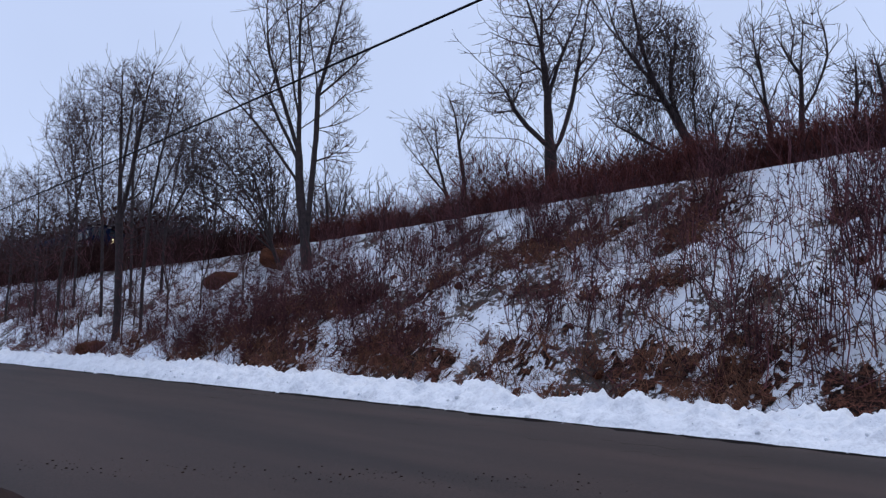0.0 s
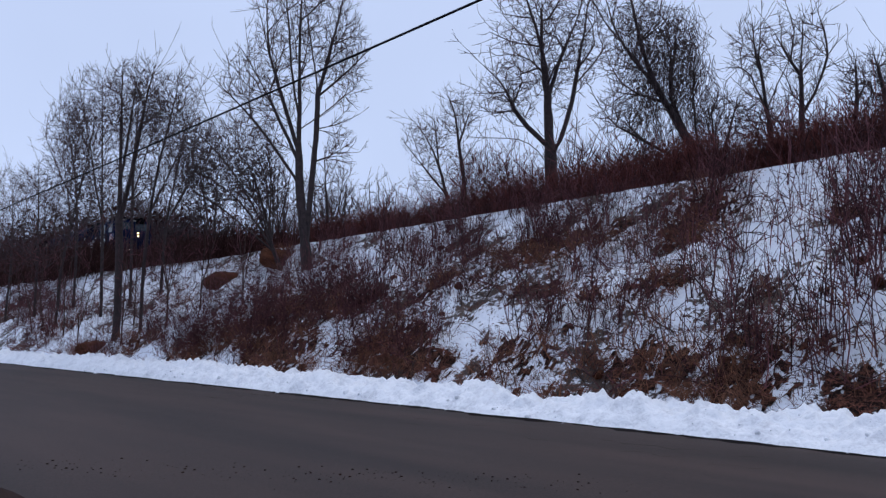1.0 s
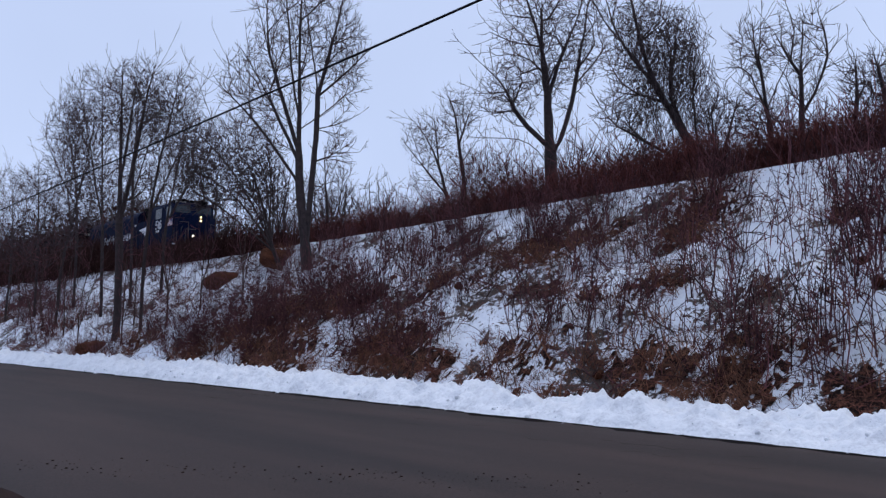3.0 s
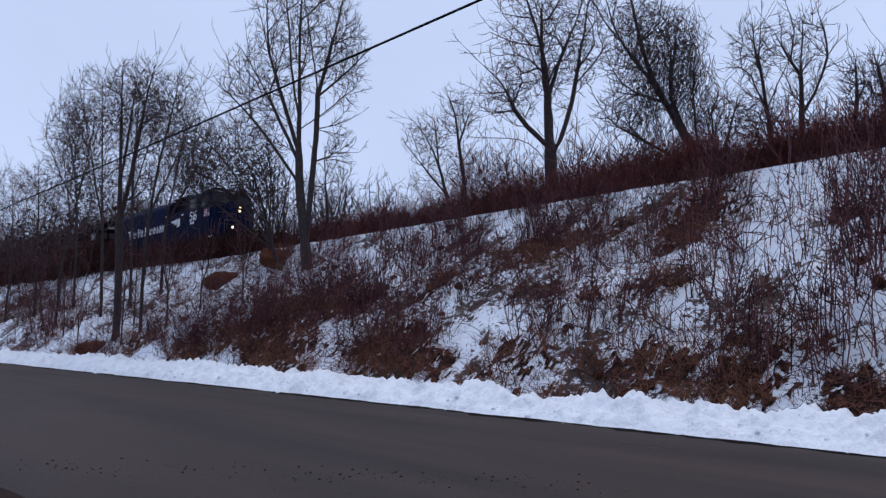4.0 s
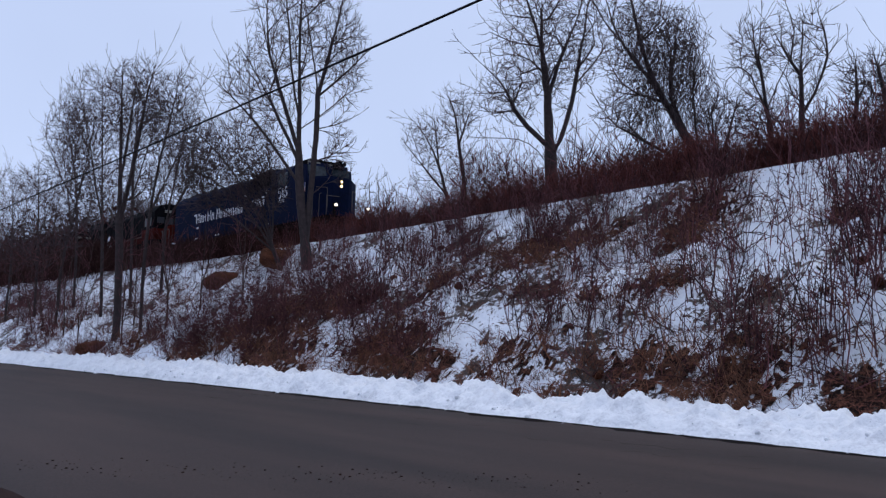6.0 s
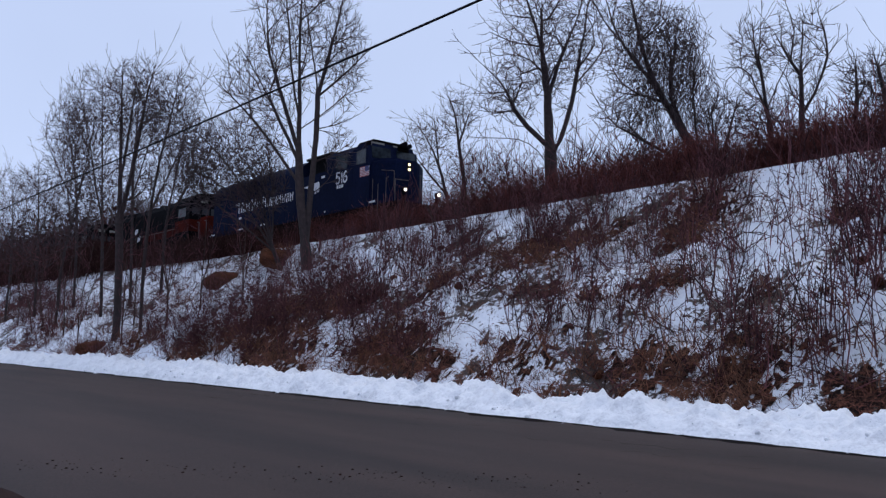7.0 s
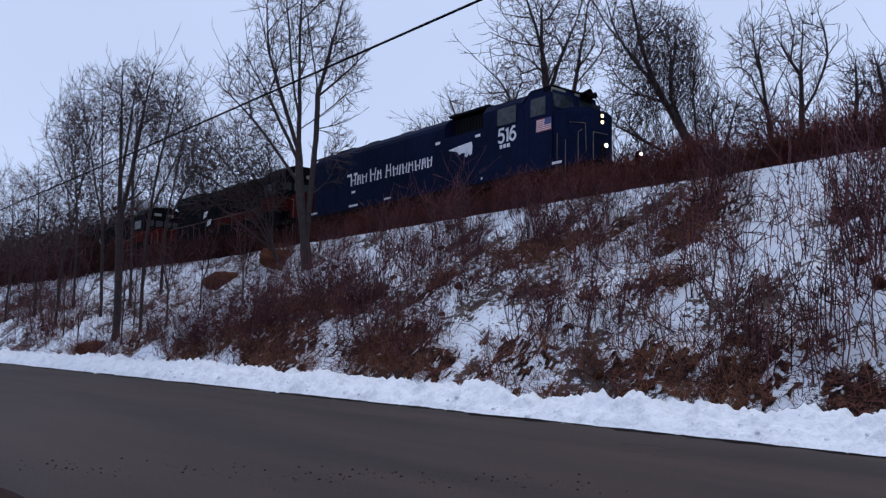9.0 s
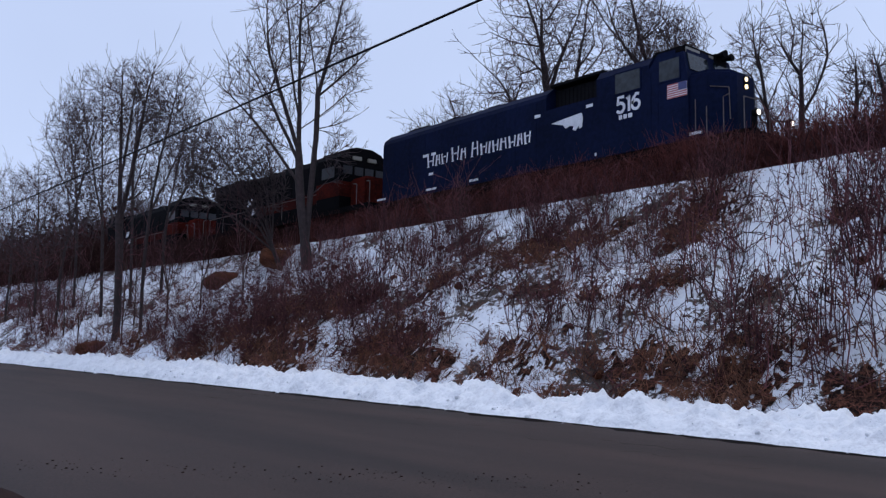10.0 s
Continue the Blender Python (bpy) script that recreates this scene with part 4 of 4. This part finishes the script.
tree("tree", -16.63, 31, 0.12, [[(0.0, 0.0), (-0.11, 2.91), (0.06, 4.58), (-0.0, 6.04), (0.06, 7.81)], [(-0.0, 4.37), (0.62, 5.41), (1.06, 6.56), (0.85, 7.49), (0.52, 8.43)], [(1.06, 6.45), (1.43, 7.04), (1.77, 7.41)], [(0.93, 5.83), (1.89, 6.49)], [(-0.0, 5.62), (-0.53, 6.45), (-0.98, 7.39)], [(-0.36, 6.45), (-0.11, 7.7), (-0.63, 8.49)]],
     [(-0.0, 6.76, 1.08, 1.56, 110), (0.1, 5.2, 0.83, 0.83, 50)], 80, "gnarled bare tree beyond the railway track", thin=0.010, wob=0.07, acute=1.4, group="bare trees beyond the track")
tree("tree", -17.99, 31.2, 0.11, [[(0.0, 0.0), (-0.05, 3.63), (-0.31, 5.57), (-0.65, 7.08), (-0.78, 8.27)], [(-0.05, 4.06), (-0.54, 5.57), (-0.91, 6.33), (-1.62, 6.43)], [(0.04, 4.92), (0.34, 5.79), (0.77, 6.86)], [(-0.31, 5.57), (-0.44, 6.86), (-0.22, 8.48)]],
     [(-0.69, 6.97, 0.97, 1.51, 120), (-0.44, 4.71, 0.97, 0.97, 110)], 81, "gnarled bare tree beyond the railway track", thin=0.010, wob=0.07, acute=1.4, group="bare trees beyond the track")
tree("tree", -20.60, 32, 0.1, [[(0.0, 0.0), (-0.35, 3.87), (-0.77, 5.37)], [(-0.16, 2.94), (0.34, 5.02), (0.62, 6.18)], [(-0.23, 3.4), (-0.54, 5.25), (-0.12, 6.41)]],
     [(-0.12, 5.14, 1.43, 1.27, 230)], 82, "gnarled bare tree beyond the railway track", thin=0.010, wob=0.07, acute=1.4, group="bare trees beyond the track")
tree("tree", -13.32, 31.5, 0.12, [[(0.0, 0.0), (-0.39, 3.66), (-0.94, 5.89)]],
     [(-0.59, 4.82, 0.78, 1.36, 150)], 83, "gnarled bare tree beyond the railway track", thin=0.010, wob=0.07, acute=1.4, group="bare trees beyond the track")
tree("tree", -15.08, 32, 0.09, [[(0.0, 0.0), (-0.01, 4.16), (-0.05, 6.31)]],
     [(-0.05, 5.39, 0.61, 1.02, 90)], 84, "gnarled bare tree beyond the railway track", thin=0.010, wob=0.07, acute=1.4, group="bare trees beyond the track")

# further woods beyond the track
for k in range(60):
    rng = random.Random(200 + k)
    x = -52 - k * 1.75 + rng.uniform(-2, 2)
    y = rng.uniform(31.5, 43)
    h = rng.uniform(7, 10) + min(4.0, 0.06 * (-52 - x))
    stems, lean = upright(rng, h, 0.08, 3)
    tree("tree", x, y, 0.16, stems, [(lean * 0.8, h * 0.66, h * 0.26, h * 0.36, 100)], 220 + k, "bare tree in the woods beyond the track",
         thin=0.014, arch=0.1, group="bare trees of the far woods")
for k in range(34):
    rng = random.Random(400 + k)
    x = (-49 + k if k < 24 else -35.5 + (k - 24) * 0.85) + rng.uniform(-0.5, 0.5)
    y, h = rng.uniform(29.8, 32.5), rng.uniform(2.2, 3.6) + (2.2 if x > -35.5 else 0)
    stems, lean = upright(rng, h, 0.2, 3)
    tree("sapling", x, y, 0.055, stems, [(lean * 0.7, h * 0.66, h * 0.3, h * 0.36, 32)], 420 + k, "thin bare sapling beyond the railway track",
         bark="bark_brown", twig="cane", group="saplings beyond the track", thin=0.009, wob=0.08)
# saplings along the low bank
for k, (x, y, h) in enumerate(((-43.6, 15.8, 5.5), (-44.8, 16.8, 5.0), (-49.5, 15.6, 6), (-54, 16.2, 6.5), (-58.5, 16.4, 6), (-62, 16.6, 6), (-41.5, 17.2, 4.6), (-38.8, 17.6, 4.2), (-40.2, 16.6, 4.6), (-67, 17, 6.5), (-72, 17.5, 6), (-76, 16.8, 6.5), (-82, 18, 6), (-87, 17.5, 6.5), (-64, 18.8, 5.5), (-36.6, 18.6, 4.2), (-26.5, 21.5, 2.1), (-25.2, 21.6, 2.3), (-28.4, 21.3, 2.2), (-24.2, 20.8, 2.4))):
    rng = random.Random(300 + k)
    stems, lean = upright(rng, h, 0.1, 2)
    tree("sapling", x, y, 0.04 if h > 3 else 0.03, stems, [(lean * 0.7, h * 0.65, h * 0.2, h * 0.36, 22)], 320 + k, "thin bare sapling on the snowy bank",
         bark="bark_brown", twig="cane", group="saplings on the bank", thin=0.007)

# ---------------------------------------------------------------- brush, canes, dead grass


def shrub_lines(rng, stems, height, lean, twigs, thick, droop=0.0, curl=0.15, steps=5):
    lines = []
    for k in range(stems):
        a = rng.uniform(0, 2 * math.pi)
        h = height * rng.uniform(0.55, 1.15)
        out = lean * rng.uniform(0.2, 1.0)
        p = (rng.gauss(0, 0.18), rng.gauss(0, 0.18), -0.1)
        d = (math.cos(a) * out, math.sin(a) * out, 1)
        pts = [p]
        for i in range(steps):
            d = (d[0] + rng.gauss(0, curl), d[1] + rng.gauss(0, curl), d[2] - droop * (i + 1) * 1.25 / steps)
            e = unit(d)
            p = tuple(p[j] + e[j] * h / steps for j in range(3))
            pts.append(p)
        lines.append((pts, [thick * (1 - 0.65 * i / steps) for i in range(steps + 1)]))
        for t in range(twigs):
            i = rng.randint(1, steps - 1)
            q = pts[i]
            a = rng.uniform(0, 2 * math.pi)
            l = h * rng.uniform(0.12, 0.32)
            e = (math.cos(a) * 0.8, math.sin(a) * 0.8, rng.uniform(0.2, 1.0) - droop)
            m = tuple(q[j] + e[j] * l * 0.5 for j in range(3))
            z = tuple(m[j] + (e[j] + (0.25 if j == 2 else rng.gauss(0, 0.25))) * l * 0.5 for j in range(3))
            lines.append(([q, m, z], [thick * 0.6, thick * 0.5, thick * 0.4]))
    return lines


def blades(rng, count, size, width, flat=0.5):
    """Curled dead leaves or bits of bracken as small bent quads."""
    v, f = [], []
    for k in range(count):
        c = np.array([rng.gauss(0, size), rng.gauss(0, size), min(abs(rng.gauss(0.25, size * flat)), 1.7 * size)])
        a = np.array(unit((rng.gauss(0, 1), rng.gauss(0, 1), rng.gauss(0, 0.8)))) * width * rng.uniform(0.6, 1.5)
        b = np.array(unit((rng.gauss(0, 1), rng.gauss(0, 1), rng.gauss(0, 0.8)))) * width * rng.uniform(0.3, 0.7)
        n = len(v)
        v += [c - a, c - b * 0.5, c + a, c + b]
        f.append((n, n + 1, n + 2, n + 3))
    return v, f


def scatter(name, mat, spots, variants, label, category, seed, slope=True):
    """One object of uncountable growth: variants of lines set at the spots (x, y, scale)."""
    rng = random.Random(seed)
    bake = [tubes(v, 3) for v in variants]
    vs, fs, base = [], [], 0
    for x, y, s in spots:
        v, f = bake[rng.randrange(len(bake))]
        a = rng.uniform(0, 2 * math.pi)
        c, w = math.cos(a), math.sin(a)
        r = v @ np.array([[c, w, 0], [-w, c, 0], [0, 0, 1]]) * s
        z = ballast_z(x, y) if abs(y - TRACK_Y) < 3.2 else ground_z(x, y)
        vs.append(r + np.array([x, y, z - 0.03]))
        fs.append(f + base)
        base += len(v)
    ob = link_mesh(name, np.concatenate(vs), np.concatenate(fs), mat)
    return tagged(ob, label, category, kind="stuff")


def leaf_scatter(name, mat, spots, variants, label, category, seed):
    rng = random.Random(seed)
    vs, fs, base = [], [], 0
    for x, y, s in spots:
        v, f = variants[rng.randrange(len(variants))]
        v, f = np.array(v), np.array(f)
        a = rng.uniform(0, 2 * math.pi)
        c, w = math.cos(a), math.sin(a)
        vs.append(v @ np.array([[c, w, 0], [-w, c, 0], [0, 0, 1]]) * s + np.array([x, y, ground_z(x, y) - 0.03]))
        fs.append(f + base)
        base += len(v)
    return tagged(link_mesh(name, np.concatenate(vs), np.concatenate(fs), mat, smooth=False), label, category, kind="stuff")


# dead growth on the bank: middle (x, y) and half sizes of each clump
ZONES = ((-31.5, 17.0, 4.1, 2.0), (-22.1, 15.8, 2.9, 0.8), (-28.5, 15.7, 3.6, 0.9), (-19.4, 20.1, 2.7, 1.2), (-14.3, 20.8, 1.2, 1.4), (-15.8, 15.7, 1.5, 0.7), (-11.7, 15.5, 1.1, 0.55),
         (-9.6, 15.7, 0.9, 0.95), (-7.4, 15.3, 1.1, 0.6), (-13.4, 17.9, 0.8, 0.9), (-27.5, 17.4, 2.6, 0.9), (-22.8, 18.0, 0.9, 1.1), (-34.2, 15.4, 2.4, 0.6), (-41.2, 15.8, 2.0, 0.6),
         (-56.4, 16.4, 3.8, 1.3), (-9.9, 20.2, 0.6, 0.4), (-10.6, 17.8, 0.4, 0.4), (-15.2, 17.1, 0.6, 0.3), (-8.3, 16.1, 0.3, 0.3), (-39.0, 21.6, 2.0, 0.7), (-74.9, 18.5, 4.5, 3.6),
         (-17.5, 18.0, 1.3, 0.4), (-20.0, 15.5, 1.4, 0.5), (-64, 18, 5, 1.5), (-48, 15.2, 4, 0.45))


def cover(x, y):
    """How thickly the dead growth lies on the bank, from 0 to 1."""
    c = max(math.exp(-((x - a) / b) ** 2 - ((y - e) / f) ** 2) for a, e, b, f in ZONES)
    return min(1.0, c + 0.35 * lump(x, y, 0.8, 25))


def pick(rng, count, x0, x1, y0, y1, power, base):
    out = []
    while len(out) < count:
        x, y = rng.uniform(x0, x1), rng.uniform(y0, y1)
        if rng.random() < base + max(0.0, cover(x, y)) ** power:
            out.append((x, y))
    return out


# matted leaf litter and soil showing through the snow
cell = 0.085
v, f, index = [], [], {}
for i in range(int(44 / cell)):
    for j in range(int(7.6 / cell)):
        x, y = -48 + i * cell, 14.72 + j * cell
        foot = 0.22 * math.exp(-((y - 14.8) / 0.55) ** 2) if x > -32 else 0
        if cover(x, y) + foot + 0.55 * lump(x, y, 1.7, 27) + 0.5 * lump(x, y, 4.0, 28) + 0.4 * lump(x, y, 9.0, 36) < 0.68:
            continue
        quad = []
        for a, b in ((0, 0), (1, 0), (1, 1), (0, 1)):
            key = (i + a, j + b)
            if key not in index:
                px, py = x + a * cell + 0.09 * lump(key[0] * 1.7, key[1] * 1.7, 1, 29), y + b * cell + 0.09 * lump(key[0] * 1.3, key[1] * 1.9, 1, 34)
                index[key] = len(v)
                v.append((px, py, ground_z(px, py) + 0.012 + 0.05 * abs(lump(px, py, 5, 35))))
            quad.append(index[key])
        f.append(quad)
tagged(link_mesh("leaf_litter", v, f, M["litter"]), "matted dark brown leaf litter showing through the snow", "leaf litter", kind="stuff")

rng = random.Random(17)
# shrubs that can be told apart on the bank
first = []
for k in range(6):
    lines = shrub_lines(rng, 15 + 2 * k, 1.8 + 0.12 * k, 0.5, 6, 0.010, 0.05)
    first.append(tagged(tube_mesh("shrub", lines, M["cane"]), "bare red-brown shrub on the snowy bank", "shrub", "shrubs on the bank"))
for k, (x, y) in enumerate(pick(rng, 64, -44, -6, 15.0, 22.2, 1.2, 0.05)):
    m = pose(x, y, ground_z(x, y), 0, 0, rng.uniform(0, 360))
    if k < 6:
        first[k].matrix_basis = m
    else:
        copy_thing(first[k % 6], m)

# thin canes all over the bank
cane_kinds = [shrub_lines(rng, 5, 1.8, 0.28, 4, 0.0145, 0.05, 0.1, 4) for _ in range(14)]
spots = [(x, y, rng.uniform(0.5, 1.15)) for x, y in pick(rng, 640, -92, -4, 15.0, 22.6, 1, 0.3)]
spots += [(rng.uniform(-14.5, -4), rng.uniform(15.4, 22.5), rng.uniform(0.6, 1.4)) for _ in range(95)]
spots += [(rng.uniform(-9.8, -5.2), rng.uniform(15.4, 21.5), rng.uniform(0.9, 1.6)) for _ in range(26)]
spots += [(rng.uniform(-36, -13), rng.uniform(19.5, 22.6), rng.uniform(0.6, 1.1)) for _ in range(90)]
scatter("cane_thicket", M["cane"], spots, cane_kinds, "thicket of thin purple-brown canes on the bank", "brush", 3)
# fallen, tangled stems lying on the slope
fallen = [shrub_lines(rng, 6, 1.5, 2.6, 3, 0.016, 0.3, 0.3, 4) for _ in range(10)]
spots = [(x, y, rng.uniform(0.5, 1.1)) for x, y in pick(rng, 440, -90, -4, 14.9, 21.8, 1, 0.4)]
scatter("tangled_brush", M["cane"], spots, fallen, "tangle of fallen red-brown stems on the bank", "brush", 4)
# long fallen branches lying across the slope
for k in range(36):
    x, y = rng.uniform(-32, -5.5), rng.uniform(15.0, 20.8)
    a, L = rng.uniform(-1.2, 1.2) + (math.pi if rng.random() < 0.5 else 0), rng.uniform(1.2, 2.8)
    n = 7
    pts = []
    for i in range(n):
        px, py = x + L * i / n * math.cos(a) + rng.gauss(0, 0.04), y + L * i / n * math.sin(a) * 0.6 + rng.gauss(0, 0.03)
        pts.append((px, py, ground_z(px, py) + 0.12 + 0.25 * math.sin(math.pi * i / n) + rng.uniform(0, 0.1)))
    lines = [(pts, [0.022 * (1 - 0.1 * i) for i in range(n)])]
    for i in range(1, n - 1):
        q = pts[i]
        lines.append(([q, tuple(q[j] + rng.gauss(0, 0.18) + (0.15 if j == 2 else 0) for j in range(3)), tuple(q[j] + rng.gauss(0, 0.3) + (0.35 if j == 2 else 0) for j in range(3))], [0.014, 0.011, 0.008]))
    tagged(tube_mesh("fallen_branch", lines, M["bark_brown"], sides=5), "dark fallen branch lying across the snowy bank", "branch", "fallen branches on the bank")
# arching dead grass low on the bank
grass = [shrub_lines(rng, 24, 0.85, 0.9, 0, 0.009, 0.4, 0.12, 4) for _ in range(8)]
spots = [(x, y, rng.uniform(0.5, 1.2)) for x, y in pick(rng, 360, -48, -4, 14.75, 22.2, 1.5, 0.02)]
spots += [(rng.uniform(-30, -5), 14.75 + abs(rng.gauss(0, 0.4)), rng.uniform(0.4, 0.9)) for _ in range(90)]
spots = [p for p in spots if p[0] < -9 or p[1] > 15.7]
scatter("dead_grass", M["straw"], spots, grass, "arching tufts of tan dead grass on the bank", "dead grass", 5)
stalks = [shrub_lines(rng, 3, 0.95, 0.6, 1, 0.013, 0.1, 0.15, 4) for _ in range(6)]
spots = [(rng.uniform(-16, -5), rng.uniform(14.9, 16.2), rng.uniform(0.6, 1.3)) for _ in range(75)]
scatter("dead_stalks", M["straw"], spots, stalks, "pale dead stalks low on the bank", "dead stalks", 15)
# leaf and bracken heaps
heaps = [shrub_lines(rng, 20, 0.75, 1.3, 2, 0.009, 0.4, 0.3, 3) for _ in range(8)]
spots = [(x, y, rng.uniform(0.6, 1.4)) for x, y in pick(rng, 400, -80, -5, 14.8, 22.2, 1.4, 0.01)]
spots += [(rng.uniform(-26, -4.5), rng.uniform(14.7, 15.4), rng.uniform(0.5, 1.0)) for _ in range(34)]
scatter("dead_bracken", M["leaf"], spots, heaps, "heaps of rust-brown dead bracken and stalks", "bracken", 6)
crumbs = [blades(rng, 120, 0.5, 0.028, 0.25) for _ in range(6)]
spots = [(x, y, rng.uniform(0.7, 1.4)) for x, y in pick(rng, 520, -50, -5, 14.8, 22.2, 1.2, 0.06)]
leaf_scatter("fallen_leaves", M["leaf"], spots, crumbs, "small curled brown leaves caught in the brush", "leaves", 16)


def rock(x, y, a, b, h, seed, label):
    """A weathered boulder half sunk in the bank."""
    bm = bmesh.new()
    bmesh.ops.create_icosphere(bm, subdivisions=3, radius=1)
    for v in bm.verts:
        k = 1 + 0.28 * noise.noise(v.co * 1.3 + Vector((seed, 0, 0))) + 0.1 * noise.noise(v.co * 4 + Vector((0, seed, 0)))
        v.co = Vector((v.co.x * a, v.co.y * b, v.co.z * h)) * k
    for f in bm.faces:
        f.smooth = True
    ob = part("rock", bm, M["rock"], None, label)
    ob.location, ob.rotation_euler = (x, y, ground_z(x, y) + 0.1 * h), (0.3, 0, seed)
    return tagged(ob, category="rock", group="rocks on the bank")


for k, (x, y, a, b, h) in enumerate(((-42.6, 20.5, 1.5, 0.8, 0.55), (-38.6, 21.4, 1.3, 0.8, 0.6), (-46, 15.4, 0.9, 0.6, 0.4))):
    rock(x, y, a, b, h, k * 2.1, "brown leaf-strewn boulder on the snowy bank")
cap = rock(-38.6, 21.5, 0.85, 0.5, 0.12, 2.1, "brown leaf-strewn boulder high on the snowy bank")
cap.name, cap.data.materials[0], cap.location.z = "snow_cap", M["snow"], cap.location.z + 0.3
tagged(cap, "cap of white snow lying on the boulder", "snow")
del cap["group"]
for k in range(34):
    x, y = rng.uniform(-42, -6), rng.uniform(14.9, 21.5)
    w = rng.uniform(0.08, 0.22)
    rock(x, y, w, w * 0.8, w * 0.7, k * 1.3, "small dark brown stone poking through the snow")
# weeds along the ballast shoulder
weeds = [shrub_lines(rng, 7, 1.15, 0.4, 4, 0.0085, 0.05, 0.15, 3) for _ in range(8)]
spots = [(rng.uniform(-100, -3), rng.uniform(22.5, 24.2), rng.uniform(0.4, 1.1)) for _ in range(620)]
spots += [(rng.uniform(-34, -6), rng.uniform(22.6, 24.2), rng.uniform(1.0, 1.6)) for _ in range(60)]
spots += [(rng.uniform(-46, -4), rng.uniform(22.7, 24.2), rng.uniform(0.7, 1.45)) for _ in range(700)]
scatter("trackside_weeds", M["twig_red"], spots, weeds, "dry red-brown weeds along the track shoulder", "weeds", 7)
spots = [(rng.uniform(-112, -68), rng.uniform(22.4, 24.0), rng.uniform(1.6, 3.7)) for _ in range(1300)]
spots += [(rng.uniform(-68, -52), rng.uniform(22.4, 24.0), rng.uniform(1.0, 2.1)) for _ in range(320)]
spots += [(rng.uniform(-54, -42), rng.uniform(22.4, 24.0), rng.uniform(1.1, 2.0)) for _ in range(260)]
scatter("trackside_brush", M["thicket"], spots, weeds, "tall dark brown brush along the far track shoulder", "brush", 22)
# fine, hazy brush between the bank's crest and the track
haze = [shrub_lines(rng, 10, 1.5, 0.4, 9, 0.0055, 0.04, 0.12, 4) for _ in range(8)]
spots = [(rng.uniform(-38, -7), rng.uniform(22.6, 24.1), rng.uniform(0.7, 1.15)) for _ in range(300)]
spots += [(rng.gauss(c, w), rng.uniform(22.7, 24.1), rng.uniform(0.8, 1.0) * h) for c, w, h, n in ((-16.3, 0.5, 1.4, 32), (-12.7, 0.45, 1.25, 20), (-10.2, 0.7, 1.1, 12), (-22.0, 1.4, 1.25, 34)) for _ in range(n)]
scatter("hazy_brush", M["haze"], spots, haze, "fine red-brown brush on the crest beside the track", "brush", 23)
# dense brush beyond the track
far = [shrub_lines(rng, 12, 2.4, 0.6, 6, 0.017, 0.05, 0.2, 4) for _ in range(8)]
spots = [(rng.uniform(-70, -2), 29.6 + abs(rng.gauss(0, 1.2)), rng.uniform(0.6, 1.2)) for _ in range(200)]
spots += [(rng.gauss(c, w), rng.uniform(29.8, 31.5), rng.uniform(1.2, h)) for c, w, h, n in ((-24.3, 1.2, 2.1, 46), (-17.3, 0.6, 2.1, 12), (-13.6, 1.0, 1.9, 22), (-20.5, 0.9, 1.4, 12)) for _ in range(n)]
scatter("far_brush", M["cane"], spots, far, "dense red-brown brush beyond the railway track", "brush", 8)
spots = [(-74 - 90 * rng.random(), rng.uniform(29.8, 38), rng.uniform(1.2, 3.0)) for _ in range(1200)]
spots += [(rng.uniform(-76, -44), rng.uniform(29.8, 36), rng.uniform(0.5, 1.2)) for _ in range(240)]
scatter("far_undergrowth", M["twig"], spots, [shrub_lines(rng, 13, 2.6, 0.45, 5, 0.022, 0.02, 0.16, 3) for _ in range(8)], "dark undergrowth of the woods beyond the track", "brush", 9)
thicket = [blades(rng, 150, 0.8, 0.07, 0.9) for _ in range(5)]
spots = [(-78 - 88 * rng.random(), rng.uniform(30.0, 38), rng.uniform(1.8, 5.2)) for _ in range(1100)]
leaf_scatter("far_thicket", M["thicket"], spots, thicket, "dark brown withered thicket at the edge of the woods", "foliage", 21)
bush = [blades(rng, 170, 0.7, 0.06, 1.1) for _ in range(5)]
spots = [(rng.uniform(-27, -3), rng.uniform(29.8, 32.5), rng.uniform(0.7, 1.5)) for _ in range(110)]
spots += [(rng.gauss(c, w), rng.uniform(29.8, 31.5), rng.uniform(1.2, 2.3)) for c, w, n in ((-24.3, 1.1, 46), (-17.3, 0.6, 12), (-13.8, 1.0, 22)) for _ in range(n)]
leaf_scatter("bush_leaves", M["bush"], spots, bush, "withered rust-brown leaves on bushes beyond the track", "foliage", 10)

motions()
